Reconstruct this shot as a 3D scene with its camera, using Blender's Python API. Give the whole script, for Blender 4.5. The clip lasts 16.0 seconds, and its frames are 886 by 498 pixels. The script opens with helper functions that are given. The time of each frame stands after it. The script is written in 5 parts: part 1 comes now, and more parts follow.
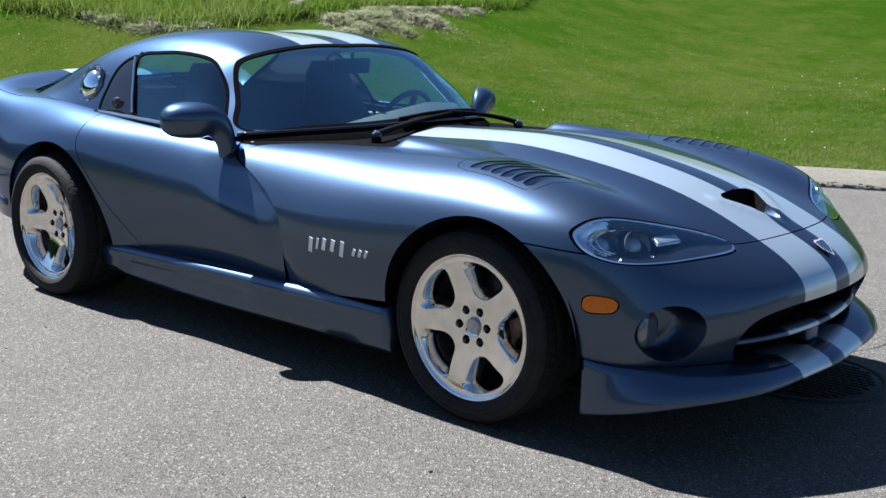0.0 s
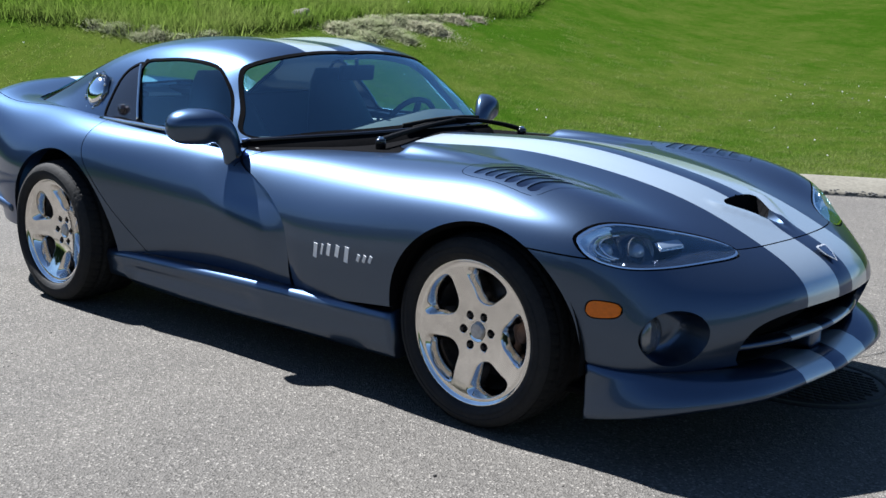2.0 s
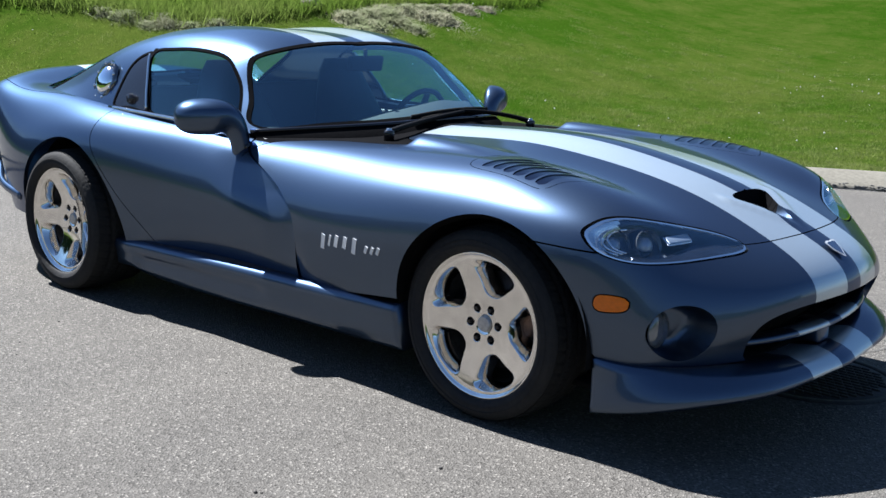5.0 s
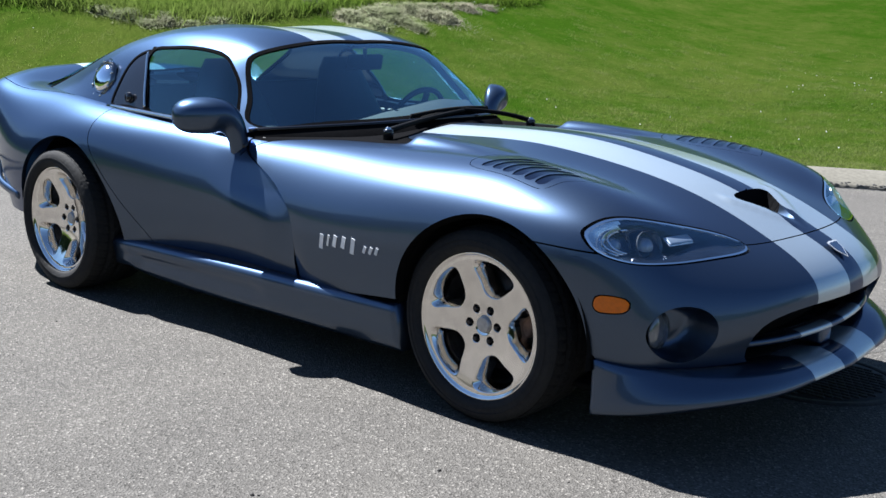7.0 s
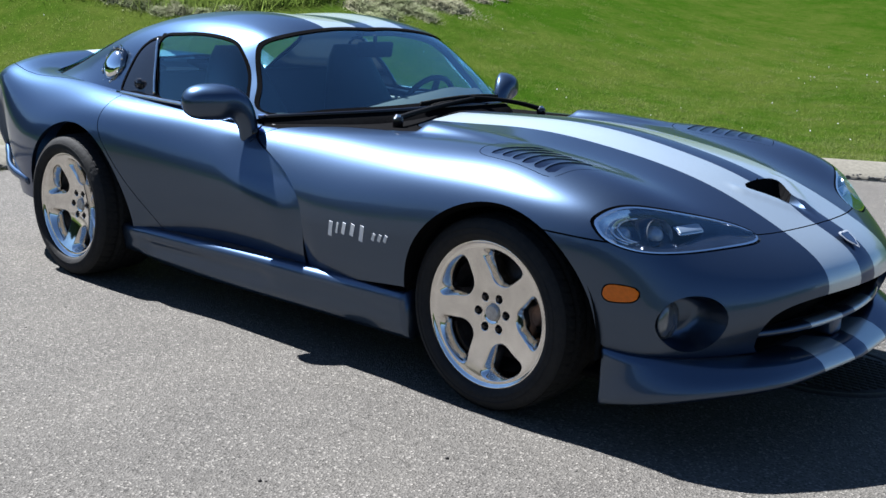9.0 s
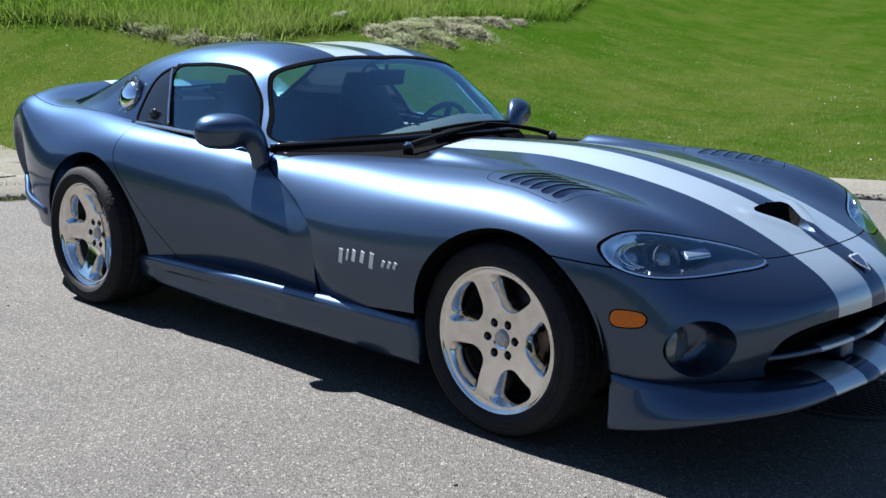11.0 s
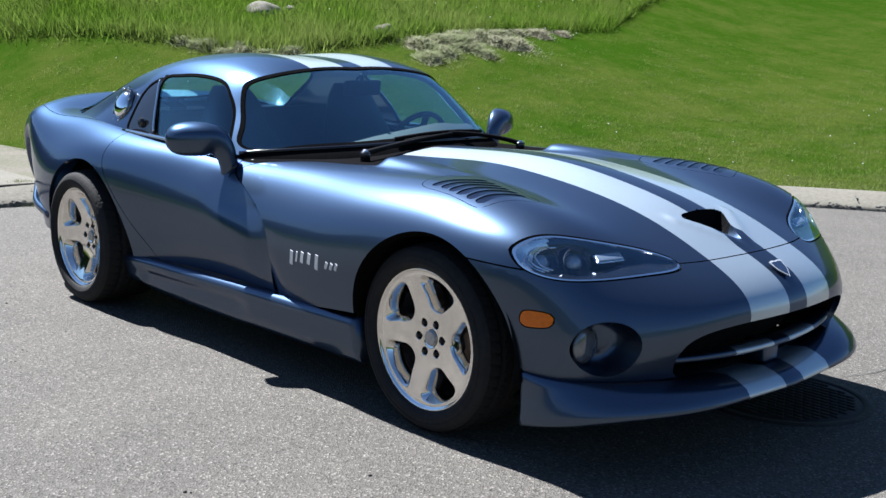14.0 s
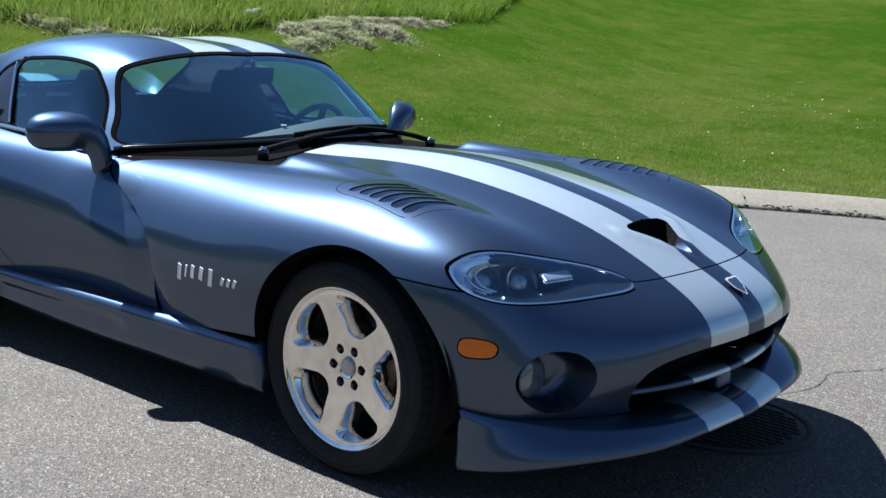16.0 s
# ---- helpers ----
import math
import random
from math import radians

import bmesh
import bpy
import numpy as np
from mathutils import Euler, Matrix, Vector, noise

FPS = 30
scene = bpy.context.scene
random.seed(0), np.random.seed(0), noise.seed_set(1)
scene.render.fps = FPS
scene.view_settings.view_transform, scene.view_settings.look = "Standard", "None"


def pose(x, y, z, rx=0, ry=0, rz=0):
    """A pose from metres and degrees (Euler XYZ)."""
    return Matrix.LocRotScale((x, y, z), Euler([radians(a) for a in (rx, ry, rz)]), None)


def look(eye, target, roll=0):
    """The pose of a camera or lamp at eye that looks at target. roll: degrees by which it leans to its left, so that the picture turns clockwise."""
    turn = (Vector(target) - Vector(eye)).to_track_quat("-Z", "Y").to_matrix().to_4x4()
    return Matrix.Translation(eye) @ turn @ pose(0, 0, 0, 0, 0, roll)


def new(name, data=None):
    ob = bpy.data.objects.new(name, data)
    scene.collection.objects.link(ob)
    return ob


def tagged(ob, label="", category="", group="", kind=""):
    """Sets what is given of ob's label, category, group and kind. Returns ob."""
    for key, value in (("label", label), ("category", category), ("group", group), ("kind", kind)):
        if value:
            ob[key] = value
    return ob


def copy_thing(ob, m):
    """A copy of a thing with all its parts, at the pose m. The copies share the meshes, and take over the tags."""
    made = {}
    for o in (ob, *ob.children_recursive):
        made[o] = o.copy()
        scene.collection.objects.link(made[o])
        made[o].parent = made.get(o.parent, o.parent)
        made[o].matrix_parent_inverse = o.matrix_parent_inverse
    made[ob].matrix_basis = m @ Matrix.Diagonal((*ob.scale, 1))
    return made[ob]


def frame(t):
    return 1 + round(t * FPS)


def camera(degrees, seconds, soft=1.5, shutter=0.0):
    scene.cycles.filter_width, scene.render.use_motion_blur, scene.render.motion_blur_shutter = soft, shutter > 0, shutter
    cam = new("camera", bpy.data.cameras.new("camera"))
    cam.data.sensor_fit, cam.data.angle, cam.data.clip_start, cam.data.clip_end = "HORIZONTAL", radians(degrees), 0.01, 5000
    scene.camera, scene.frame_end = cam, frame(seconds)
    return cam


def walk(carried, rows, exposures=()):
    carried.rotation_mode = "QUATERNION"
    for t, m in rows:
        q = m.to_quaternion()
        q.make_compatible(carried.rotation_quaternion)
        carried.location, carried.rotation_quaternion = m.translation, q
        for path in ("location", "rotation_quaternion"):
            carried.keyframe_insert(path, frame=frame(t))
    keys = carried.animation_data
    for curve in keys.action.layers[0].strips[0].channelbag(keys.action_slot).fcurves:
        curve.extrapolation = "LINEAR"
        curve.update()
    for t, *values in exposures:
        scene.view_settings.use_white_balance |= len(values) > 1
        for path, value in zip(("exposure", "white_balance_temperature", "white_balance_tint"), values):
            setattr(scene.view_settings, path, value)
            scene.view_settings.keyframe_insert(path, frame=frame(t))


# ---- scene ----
cam = camera(44.2, 16.0)
PATH = [
    (0, (2.162, -3.503, 1.275), (0.886, -2.015, 0.879), 1.8),
    (0.5, (2.174, -3.49, 1.275), (0.888, -2.012, 0.875), 1.6),
    (1, (2.165, -3.507, 1.277), (0.889, -2.02, 0.874), 1.8),
    (1.5, (2.167, -3.511, 1.271), (0.889, -2.022, 0.882), 1.7),
    (2, (2.17, -3.52, 1.268), (0.888, -2.033, 0.887), 1.8),
    (2.5, (2.17, -3.512, 1.272), (0.89, -2.024, 0.888), 1.7),
    (3, (2.171, -3.51, 1.275), (0.887, -2.027, 0.882), 1.7),
    (3.5, (2.169, -3.515, 1.276), (0.882, -2.037, 0.877), 2.1),
    (5.8, (2.161, -3.519, 1.277), (0.872, -2.044, 0.876), 2.2),
    (6, (2.154, -3.499, 1.267), (0.868, -2.022, 0.863), 2.3),
    (6.5, (2.151, -3.493, 1.273), (0.864, -2.016, 0.872), 2.3),
    (7, (2.154, -3.492, 1.277), (0.863, -2.018, 0.874), 2.2),
    (7.5, (2.151, -3.503, 1.274), (0.855, -2.035, 0.868), 2.4),
    (8, (2.149, -3.514, 1.273), (0.846, -2.05, 0.87), 2.5),
    (8.2, (2.149, -3.512, 1.266), (0.848, -2.049, 0.855), 2.6),
    (10.3, (2.156, -3.45, 1.272), (0.854, -1.991, 0.849), 2.4),
    (10.5, (2.16, -3.459, 1.276), (0.849, -2.004, 0.876), 2.0),
    (11, (2.194, -3.46, 1.281), (0.855, -2.025, 0.901), 1.7),
    (11.5, (2.296, -3.494, 1.286), (1.003, -2.016, 0.905), 2.7),
    (12, (2.424, -3.515, 1.275), (1.08, -2.088, 0.877), 4.2),
    (12.5, (2.546, -3.404, 1.274), (1.143, -2.038, 0.865), 2.9),
    (13, (2.624, -3.288, 1.296), (1.161, -1.982, 0.905), 2.5),
    (13.5, (2.633, -3.267, 1.291), (1.19, -1.932, 0.923), 1.6),
    (14, (2.638, -3.238, 1.294), (1.201, -1.895, 0.931), 1.6),
    (14.5, (2.624, -3.222, 1.291), (1.18, -1.885, 0.931), 3.6),
    (15, (2.529, -3.186, 1.291), (1.138, -1.797, 0.922), 4.6),
    (15.5, (2.363, -3.131, 1.292), (1.106, -1.628, 0.895), 4.8),
    (16, (2.167, -3.032, 1.277), (0.916, -1.516, 0.905), 3.0),
]
walk(cam, [(t, look(eye, target, roll)) for t, eye, target, roll in PATH], [(0, 2.0, 5950, 10), (16, 2.0, 5950, 10)])

# ---- light ----
world = bpy.data.worlds.new("world")
scene.world = world
world.use_nodes = True
nt = world.node_tree
sky = nt.nodes.new("ShaderNodeTexSky")
sky.sky_type, sky.sun_disc = "NISHITA", False
sky.air_density, sky.dust_density, sky.ozone_density = 1.0, 0.1, 5.0
SUN_AZ, SUN_EL = radians(185), radians(53.5)
sky.sun_elevation, sky.sun_rotation = SUN_EL, math.pi / 2 - SUN_AZ
nt.links.new(sky.outputs[0], nt.nodes["Background"].inputs[0])
nt.nodes["Background"].inputs[1].default_value = 0.034
sun = new("sun", bpy.data.lights.new("sun", "SUN"))
sun.data.energy, sun.data.angle, sun.data.color = 5.4, radians(0.53), (1.0, 0.97, 0.93)
sun.matrix_world = look((math.cos(SUN_EL) * math.cos(SUN_AZ), math.cos(SUN_EL) * math.sin(SUN_AZ), math.sin(SUN_EL)), (0, 0, 0))


# ---- materials ----
def material(name, base, rough=0.5, metal=0.0, grain=0.0, scale=40.0, bump=0.0, tint=None, coat=0.0, coarse=3.0, spec=0.5):
    """A surface with colour variation at two scales and fine relief."""
    m = bpy.data.materials.new(name)
    m.use_nodes = True
    n, l = m.node_tree.nodes, m.node_tree.links
    b = n["Principled BSDF"]
    b.inputs["Roughness"].default_value, b.inputs["Metallic"].default_value = rough, metal
    b.inputs["Coat Weight"].default_value, b.inputs["Coat Roughness"].default_value = coat, 0.03
    b.inputs["Specular IOR Level"].default_value = spec
    b.inputs["Base Color"].default_value = (*base, 1)
    co = n.new("ShaderNodeTexCoord")
    if grain:
        fine, wide, mix, ramp = n.new("ShaderNodeTexNoise"), n.new("ShaderNodeTexNoise"), n.new("ShaderNodeMath"), n.new("ShaderNodeMix")
        fine.inputs["Scale"].default_value, wide.inputs["Scale"].default_value = scale, coarse
        fine.inputs["Detail"].default_value, wide.inputs["Detail"].default_value = 5, 4
        for t in (fine, wide):
            l.new(co.outputs["Object"], t.inputs["Vector"])
        mix.operation = "ADD"
        l.new(fine.outputs[0], mix.inputs[0])
        l.new(wide.outputs[0], mix.inputs[1])
        ramp.data_type = "RGBA"
        spread = n.new("ShaderNodeMapRange")
        spread.inputs[1].default_value, spread.inputs[2].default_value = 0.7, 1.3
        l.new(mix.outputs[0], spread.inputs[0])
        l.new(spread.outputs[0], ramp.inputs[0])
        other = tint or tuple(c * (1 - grain) for c in base)
        ramp.inputs[6].default_value, ramp.inputs[7].default_value = (*[min(1, c * (1 + grain * 0.5)) for c in base], 1), (*other, 1)
        l.new(ramp.outputs[2], b.inputs["Base Color"])
        if bump:
            bp = n.new("ShaderNodeBump")
            bp.inputs["Strength"].default_value, bp.inputs["Distance"].default_value = bump, 0.01
            l.new(fine.outputs[0], bp.inputs["Height"])
            l.new(bp.outputs[0], b.inputs["Normal"])
    return m


def flaked(name, base, metal, rough, coat=1.0):
    """Metallic paint: tiny flakes under a clear coat, with faint dust."""
    m = material(name, base, rough, metal, coat=coat)
    n, l = m.node_tree.nodes, m.node_tree.links
    b = n["Principled BSDF"]
    b.inputs["Coat IOR"].default_value = 1.5
    b.inputs["Specular IOR Level"].default_value = 0.1
    b.inputs["Specular Tint"].default_value = (*[min(1.0, 4 * c) for c in base], 1)
    co, flake, dust = n["Texture Coordinate"], n.new("ShaderNodeTexVoronoi"), n.new("ShaderNodeTexNoise")
    flake.inputs["Scale"].default_value = 900
    dust.inputs["Scale"].default_value, dust.inputs["Detail"].default_value = 6, 6
    l.new(co.outputs["Object"], flake.inputs["Vector"])
    l.new(co.outputs["Object"], dust.inputs["Vector"])
    mix, wear = n.new("ShaderNodeMix"), n.new("ShaderNodeMapRange")
    mix.data_type = "RGBA"
    mix.inputs[6].default_value, mix.inputs[7].default_value = (*[c * 0.85 for c in base], 1), (*[c * 1.2 for c in base], 1)
    l.new(flake.outputs["Distance"], mix.inputs[0])
    l.new(mix.outputs[2], b.inputs["Base Color"])
    wear.inputs[1].default_value, wear.inputs[2].default_value = 0.3, 0.75
    wear.inputs[3].default_value, wear.inputs[4].default_value = 0.07, 0.13
    l.new(dust.outputs[0], wear.inputs[0])
    l.new(wear.outputs[0], b.inputs["Coat Roughness"])
    return m


def glass(name, tint, gloss=0.08, rim=1.0):
    """A tinted pane: what lies behind it, and a reflection that grows towards grazing."""
    m = bpy.data.materials.new(name)
    m.use_nodes = True
    n, l = m.node_tree.nodes, m.node_tree.links
    n.remove(n["Principled BSDF"])
    clear, shine, mix = n.new("ShaderNodeBsdfTransparent"), n.new("ShaderNodeBsdfGlossy"), n.new("ShaderNodeMixShader")
    clear.inputs[0].default_value = (*tint, 1)
    shine.inputs["Roughness"].default_value = 0.01
    # reflection coloured blue, to paint in the veil of sky on the panes
    shine.inputs[0].default_value = (0.62, 0.86, 1.0, 1)
    edge, power, scale = n.new("ShaderNodeLayerWeight"), n.new("ShaderNodeMath"), n.new("ShaderNodeMath")
    edge.inputs[0].default_value = 0.5
    power.operation, power.inputs[1].default_value = "POWER", 5.0
    scale.operation, scale.inputs[1].default_value, scale.inputs[2].default_value = "MULTIPLY_ADD", rim * (1 - gloss), gloss
    l.new(edge.outputs["Facing"], power.inputs[0])
    l.new(power.outputs[0], scale.inputs[0])
    l.new(scale.outputs[0], mix.inputs[0])
    l.new(clear.outputs[0], mix.inputs[1])
    l.new(shine.outputs[0], mix.inputs[2])
    l.new(mix.outputs[0], n["Material Output"].inputs[0])
    return m


PAINT = flaked("steel_blue_paint", (0.050, 0.072, 0.113), 0.95, 0.37, 0.7)
SILVER = flaked("silver_paint", (0.38, 0.44, 0.48), 0.85, 0.45)
BLACK = material("black_plastic", (0.0045, 0.0045, 0.0050), 0.6, grain=0.4, scale=120, bump=0.1, spec=0.05)
# louvre slot floors: shade put into the colour, darker than the body paint around
SLOT_SHADE = material("slot_floor_shade", (0.018, 0.028, 0.062), 0.28, 1.0, grain=0.3, scale=60)
RUBBER = material("tyre_rubber", (0.0100, 0.0100, 0.0108), 0.8, grain=0.5, scale=60, bump=0.25, tint=(0.0210, 0.0200, 0.0180), coarse=9, spec=0.2)
GLOSS_BLACK = material("gloss_black_trim", (0.006, 0.006, 0.008), 0.10, spec=0.5)
LINER = material("wheel_arch_liner", (0.0070, 0.0070, 0.0070), 0.9, grain=0.5, scale=30, bump=0.3, spec=0.08)
CHROME = material("polished_alloy", (0.74, 0.71, 0.67), 0.08, 1.0, grain=0.14, scale=25, coarse=6)
DARK_METAL = material("brake_iron", (0.0700, 0.0630, 0.0595), 0.5, 0.8, grain=0.5, scale=40)
LENS_IN = material("lamp_bucket", (0.055, 0.065, 0.09), 0.16, 0.9, grain=0.4, scale=9)
BOWL = material("lamp_bowl", (0.70, 0.72, 0.74), 0.16, 0.9, grain=0.3, scale=12)
REFLECTOR = material("lamp_reflector", (0.85, 0.86, 0.88), 0.08, 1.0)
AMBER = material("amber_lens", (0.6460, 0.1360, 0.0027), 0.2, grain=0.2, scale=90, coat=0.25, spec=0.25)
CLOTH = material("black_leather", (0.0126, 0.0126, 0.0140), 0.55, grain=0.4, scale=150, bump=0.2)
GREY_TRIM = material("grey_cabin_trim", (0.014, 0.016, 0.017), 0.6, grain=0.3, scale=120, bump=0.1)
LETTER = material("silver_lettering", (0.62, 0.63, 0.64), 0.35, 0.15, grain=0.1, scale=60)
BADGE_BLUE = material("badge_enamel", (0.012, 0.02, 0.05), 0.15, 0.3, coat=1.0)
BADGE_RIM = material("badge_rim", (0.42, 0.44, 0.47), 0.4, 0.2, grain=0.2)
WINDSCREEN = glass("windscreen_glass", (0.52, 0.78, 0.82), 0.16)
SIDE_GLASS = glass("side_glass", (0.42, 0.68, 0.74), 0.12)
REAR_GLASS = glass("rear_window_glass", (0.55, 0.78, 0.80), 0.05, 0.15)
LAMP_GLASS = glass("lamp_glass", (0.84, 0.89, 0.94), 0.10)
FOG_GLASS = material("fog_lamp_glass", (0.13, 0.145, 0.16), 0.10, 0.35, grain=0.5, scale=30, coat=1.0)
FLANGE = material("dark_chrome", (0.16, 0.165, 0.18), 0.12, 1.0, grain=0.4, scale=40)
BULB = material("bulb_glass", (0.26, 0.31, 0.38), 0.28, 0.5, coat=0.2)
CAP = material("grey_cap", (0.46, 0.45, 0.44), 0.4, 0.6, grain=0.3, scale=90, bump=0.2)


def matt(m):
    """Turf has no gloss, even at a flat angle: plain diffuse in place of the glossy surface."""
    n, l = m.node_tree.nodes, m.node_tree.links
    b, d = n["Principled BSDF"], n.new("ShaderNodeBsdfDiffuse")
    for a, c in (("Base Color", "Color"), ("Normal", "Normal")):
        if b.inputs[a].is_linked:
            l.new(b.inputs[a].links[0].from_socket, d.inputs[c])
    l.new(d.outputs[0], n["Material Output"].inputs[0])
    n.remove(b)


def ground_material(name, colours, scale, bump, rough=0.9, stones=None, blotch=0.6, sheen=True):
    """Ground: wide blotches over fine grain; stones: pale aggregate between darker binder."""
    m = bpy.data.materials.new(name)
    m.use_nodes = True
    n, l = m.node_tree.nodes, m.node_tree.links
    b = n["Principled BSDF"]
    b.inputs["Roughness"].default_value = rough
    b.inputs["Specular IOR Level"].default_value = 0.15
    co = n.new("ShaderNodeTexCoord")
    fine, wide = n.new("ShaderNodeTexNoise"), n.new("ShaderNodeTexNoise")
    fine.inputs["Scale"].default_value, fine.inputs["Detail"].default_value = scale, 6
    wide.inputs["Scale"].default_value, wide.inputs["Detail"].default_value = blotch, 5
    for t in (fine, wide):
        l.new(co.outputs["Object"], t.inputs["Vector"])
    r1, r2, mix = n.new("ShaderNodeValToRGB"), n.new("ShaderNodeValToRGB"), n.new("ShaderNodeMix")
    for r, (a, c) in ((r1, colours[:2]), (r2, colours[2:])):
        r.color_ramp.elements[0].position, r.color_ramp.elements[1].position = 0.32, 0.68
        r.color_ramp.elements[0].color, r.color_ramp.elements[1].color = (*a, 1), (*c, 1)
        l.new(fine.outputs[0], r.inputs[0])
    mix.data_type = "RGBA"
    sp = n.new("ShaderNodeMapRange")
    sp.inputs[1].default_value, sp.inputs[2].default_value = 0.38, 0.62
    l.new(wide.outputs[0], sp.inputs[0])
    l.new(sp.outputs[0], mix.inputs[0])
    l.new(r1.outputs[0], mix.inputs[6])
    l.new(r2.outputs[0], mix.inputs[7])
    colour = mix.outputs[2]
    height = fine.outputs[0]
    if stones:
        vo, pick, lay = n.new("ShaderNodeTexVoronoi"), n.new("ShaderNodeValToRGB"), n.new("ShaderNodeMix")
        vo.inputs["Scale"].default_value = stones
        l.new(co.outputs["Object"], vo.inputs["Vector"])
        sep = n.new("ShaderNodeSeparateColor")
        l.new(vo.outputs["Color"], sep.inputs[0])
        pick.color_ramp.elements[0].color, pick.color_ramp.elements[1].color = (0.012, 0.0114, 0.0108, 1), (0.24, 0.222, 0.197, 1)
        for at, tone in ((0.20, 0.058), (0.55, 0.077), (0.88, 0.105)):
            pick.color_ramp.elements.new(at).color = (tone, tone * 0.93, tone * 0.84, 1)
        l.new(sep.outputs[0], pick.inputs[0])
        lay.data_type = "RGBA"
        lay.inputs[0].default_value = 0.6
        l.new(colour, lay.inputs[6])
        l.new(pick.outputs[0], lay.inputs[7])
        colour, height = lay.outputs[2], vo.outputs["Distance"]
    l.new(colour, b.inputs["Base Color"])
    bp = n.new("ShaderNodeBump")
    bp.inputs["Strength"].default_value, bp.inputs["Distance"].default_value = bump, 0.006
    l.new(height, bp.inputs["Height"])
    l.new(bp.outputs[0], b.inputs["Normal"])
    if not sheen:
        matt(m)
    return m


ASPHALT = ground_material("asphalt", ((0.048, 0.044, 0.038), (0.078, 0.071, 0.061), (0.066, 0.060, 0.051), (0.100, 0.091, 0.077)), 75, 0.8, 0.85, 150, 1.3)
CONCRETE = ground_material("kerb_concrete", ((0.0995, 0.0923, 0.0744), (0.1288, 0.1194, 0.0975), (0.0845, 0.0777, 0.0624), (0.1196, 0.1100, 0.0887)), 30, 0.4, 0.9, None, 1.6)


def turf_patches(n, l, co):
    """How dry the turf is: metres-wide patches broken up by hand-sized ones, 0 to 1."""
    parts = []
    for size, weight in ((0.22, 1.0), (1.3, 0.7), (6.0, 0.45)):
        t, k = n.new("ShaderNodeTexNoise"), n.new("ShaderNodeMath")
        t.inputs["Scale"].default_value, t.inputs["Detail"].default_value = size, 4
        l.new(co.outputs["Object"], t.inputs["Vector"])
        k.operation = "MULTIPLY_ADD"
        k.inputs[1].default_value, k.inputs[2].default_value = weight, 0.0
        l.new(t.outputs[0], k.inputs[0])
        if parts:
            l.new(parts[-1].outputs[0], k.inputs[2])
        parts.append(k)
    # drier along the warm kerb, greener up the bank
    away, far, dry = n.new("ShaderNodeVectorMath"), n.new("ShaderNodeMapRange"), n.new("ShaderNodeMath")
    away.operation, away.inputs[1].default_value = "DISTANCE", (2.26, -1.06, 0)
    l.new(co.outputs["Object"], away.inputs[0])
    for i, v in zip((1, 2, 3, 4), (9.0, 16.0, 0.17, -0.07)):
        far.inputs[i].default_value = v
    l.new(away.outputs["Value"], far.inputs[0])
    dry.operation = "ADD"
    l.new(parts[-1].outputs[0], dry.inputs[0])
    l.new(far.outputs[0], dry.inputs[1])
    sp = n.new("ShaderNodeMapRange")
    sp.inputs[1].default_value, sp.inputs[2].default_value = 0.90, 1.26
    l.new(dry.outputs[0], sp.inputs[0])
    return sp


def leaf_material(name, a, b_, c, lift=0.0):
    """Blades of grass: each one its own green, with yellowish patches over metres."""
    m = bpy.data.materials.new(name)
    m.use_nodes = True
    n, l = m.node_tree.nodes, m.node_tree.links
    b = n["Principled BSDF"]
    b.inputs["Roughness"].default_value = 0.9
    b.inputs["Specular IOR Level"].default_value = 0.05
    geo, co = n.new("ShaderNodeNewGeometry"), n.new("ShaderNodeTexCoord")
    sp = turf_patches(n, l, co)
    m1, m2 = n.new("ShaderNodeMix"), n.new("ShaderNodeMix")
    m1.data_type = m2.data_type = "RGBA"
    l.new(geo.outputs["Random Per Island"], m1.inputs[0])
    m1.inputs[6].default_value, m1.inputs[7].default_value = (*a, 1), (*b_, 1)
    l.new(sp.outputs[0], m2.inputs[0])
    half = n.new("ShaderNodeMath")
    half.operation = "MULTIPLY"
    half.inputs[1].default_value = 0.58
    l.new(sp.outputs[0], half.inputs[0])
    l.new(half.outputs[0], m2.inputs[0])
    l.new(m1.outputs[2], m2.inputs[6])
    m2.inputs[7].default_value = (*c, 1)
    l.new(m2.outputs[2], b.inputs["Base Color"])
    if lift:  # blades bent over in all directions light up like the turf they make
        tilt = n.new("ShaderNodeVectorMath")
        tilt.operation = "MULTIPLY_ADD"
        tilt.inputs[1].default_value, tilt.inputs[2].default_value = (1 - lift,) * 3, (0, 0, lift)
        norm = n.new("ShaderNodeVectorMath")
        norm.operation = "NORMALIZE"
        l.new(geo.outputs["Normal"], tilt.inputs[0])
        l.new(tilt.outputs[0], norm.inputs[0])
        l.new(norm.outputs[0], b.inputs["Normal"])
    matt(m)
    thin, both = n.new("ShaderNodeBsdfTranslucent"), n.new("ShaderNodeAddShader")
    l.new(m2.outputs[2], thin.inputs[0])
    l.new(n["Diffuse BSDF"].outputs[0], both.inputs[0])
    l.new(thin.outputs[0], both.inputs[1])
    l.new(both.outputs[0], n["Material Output"].inputs[0])
    return m


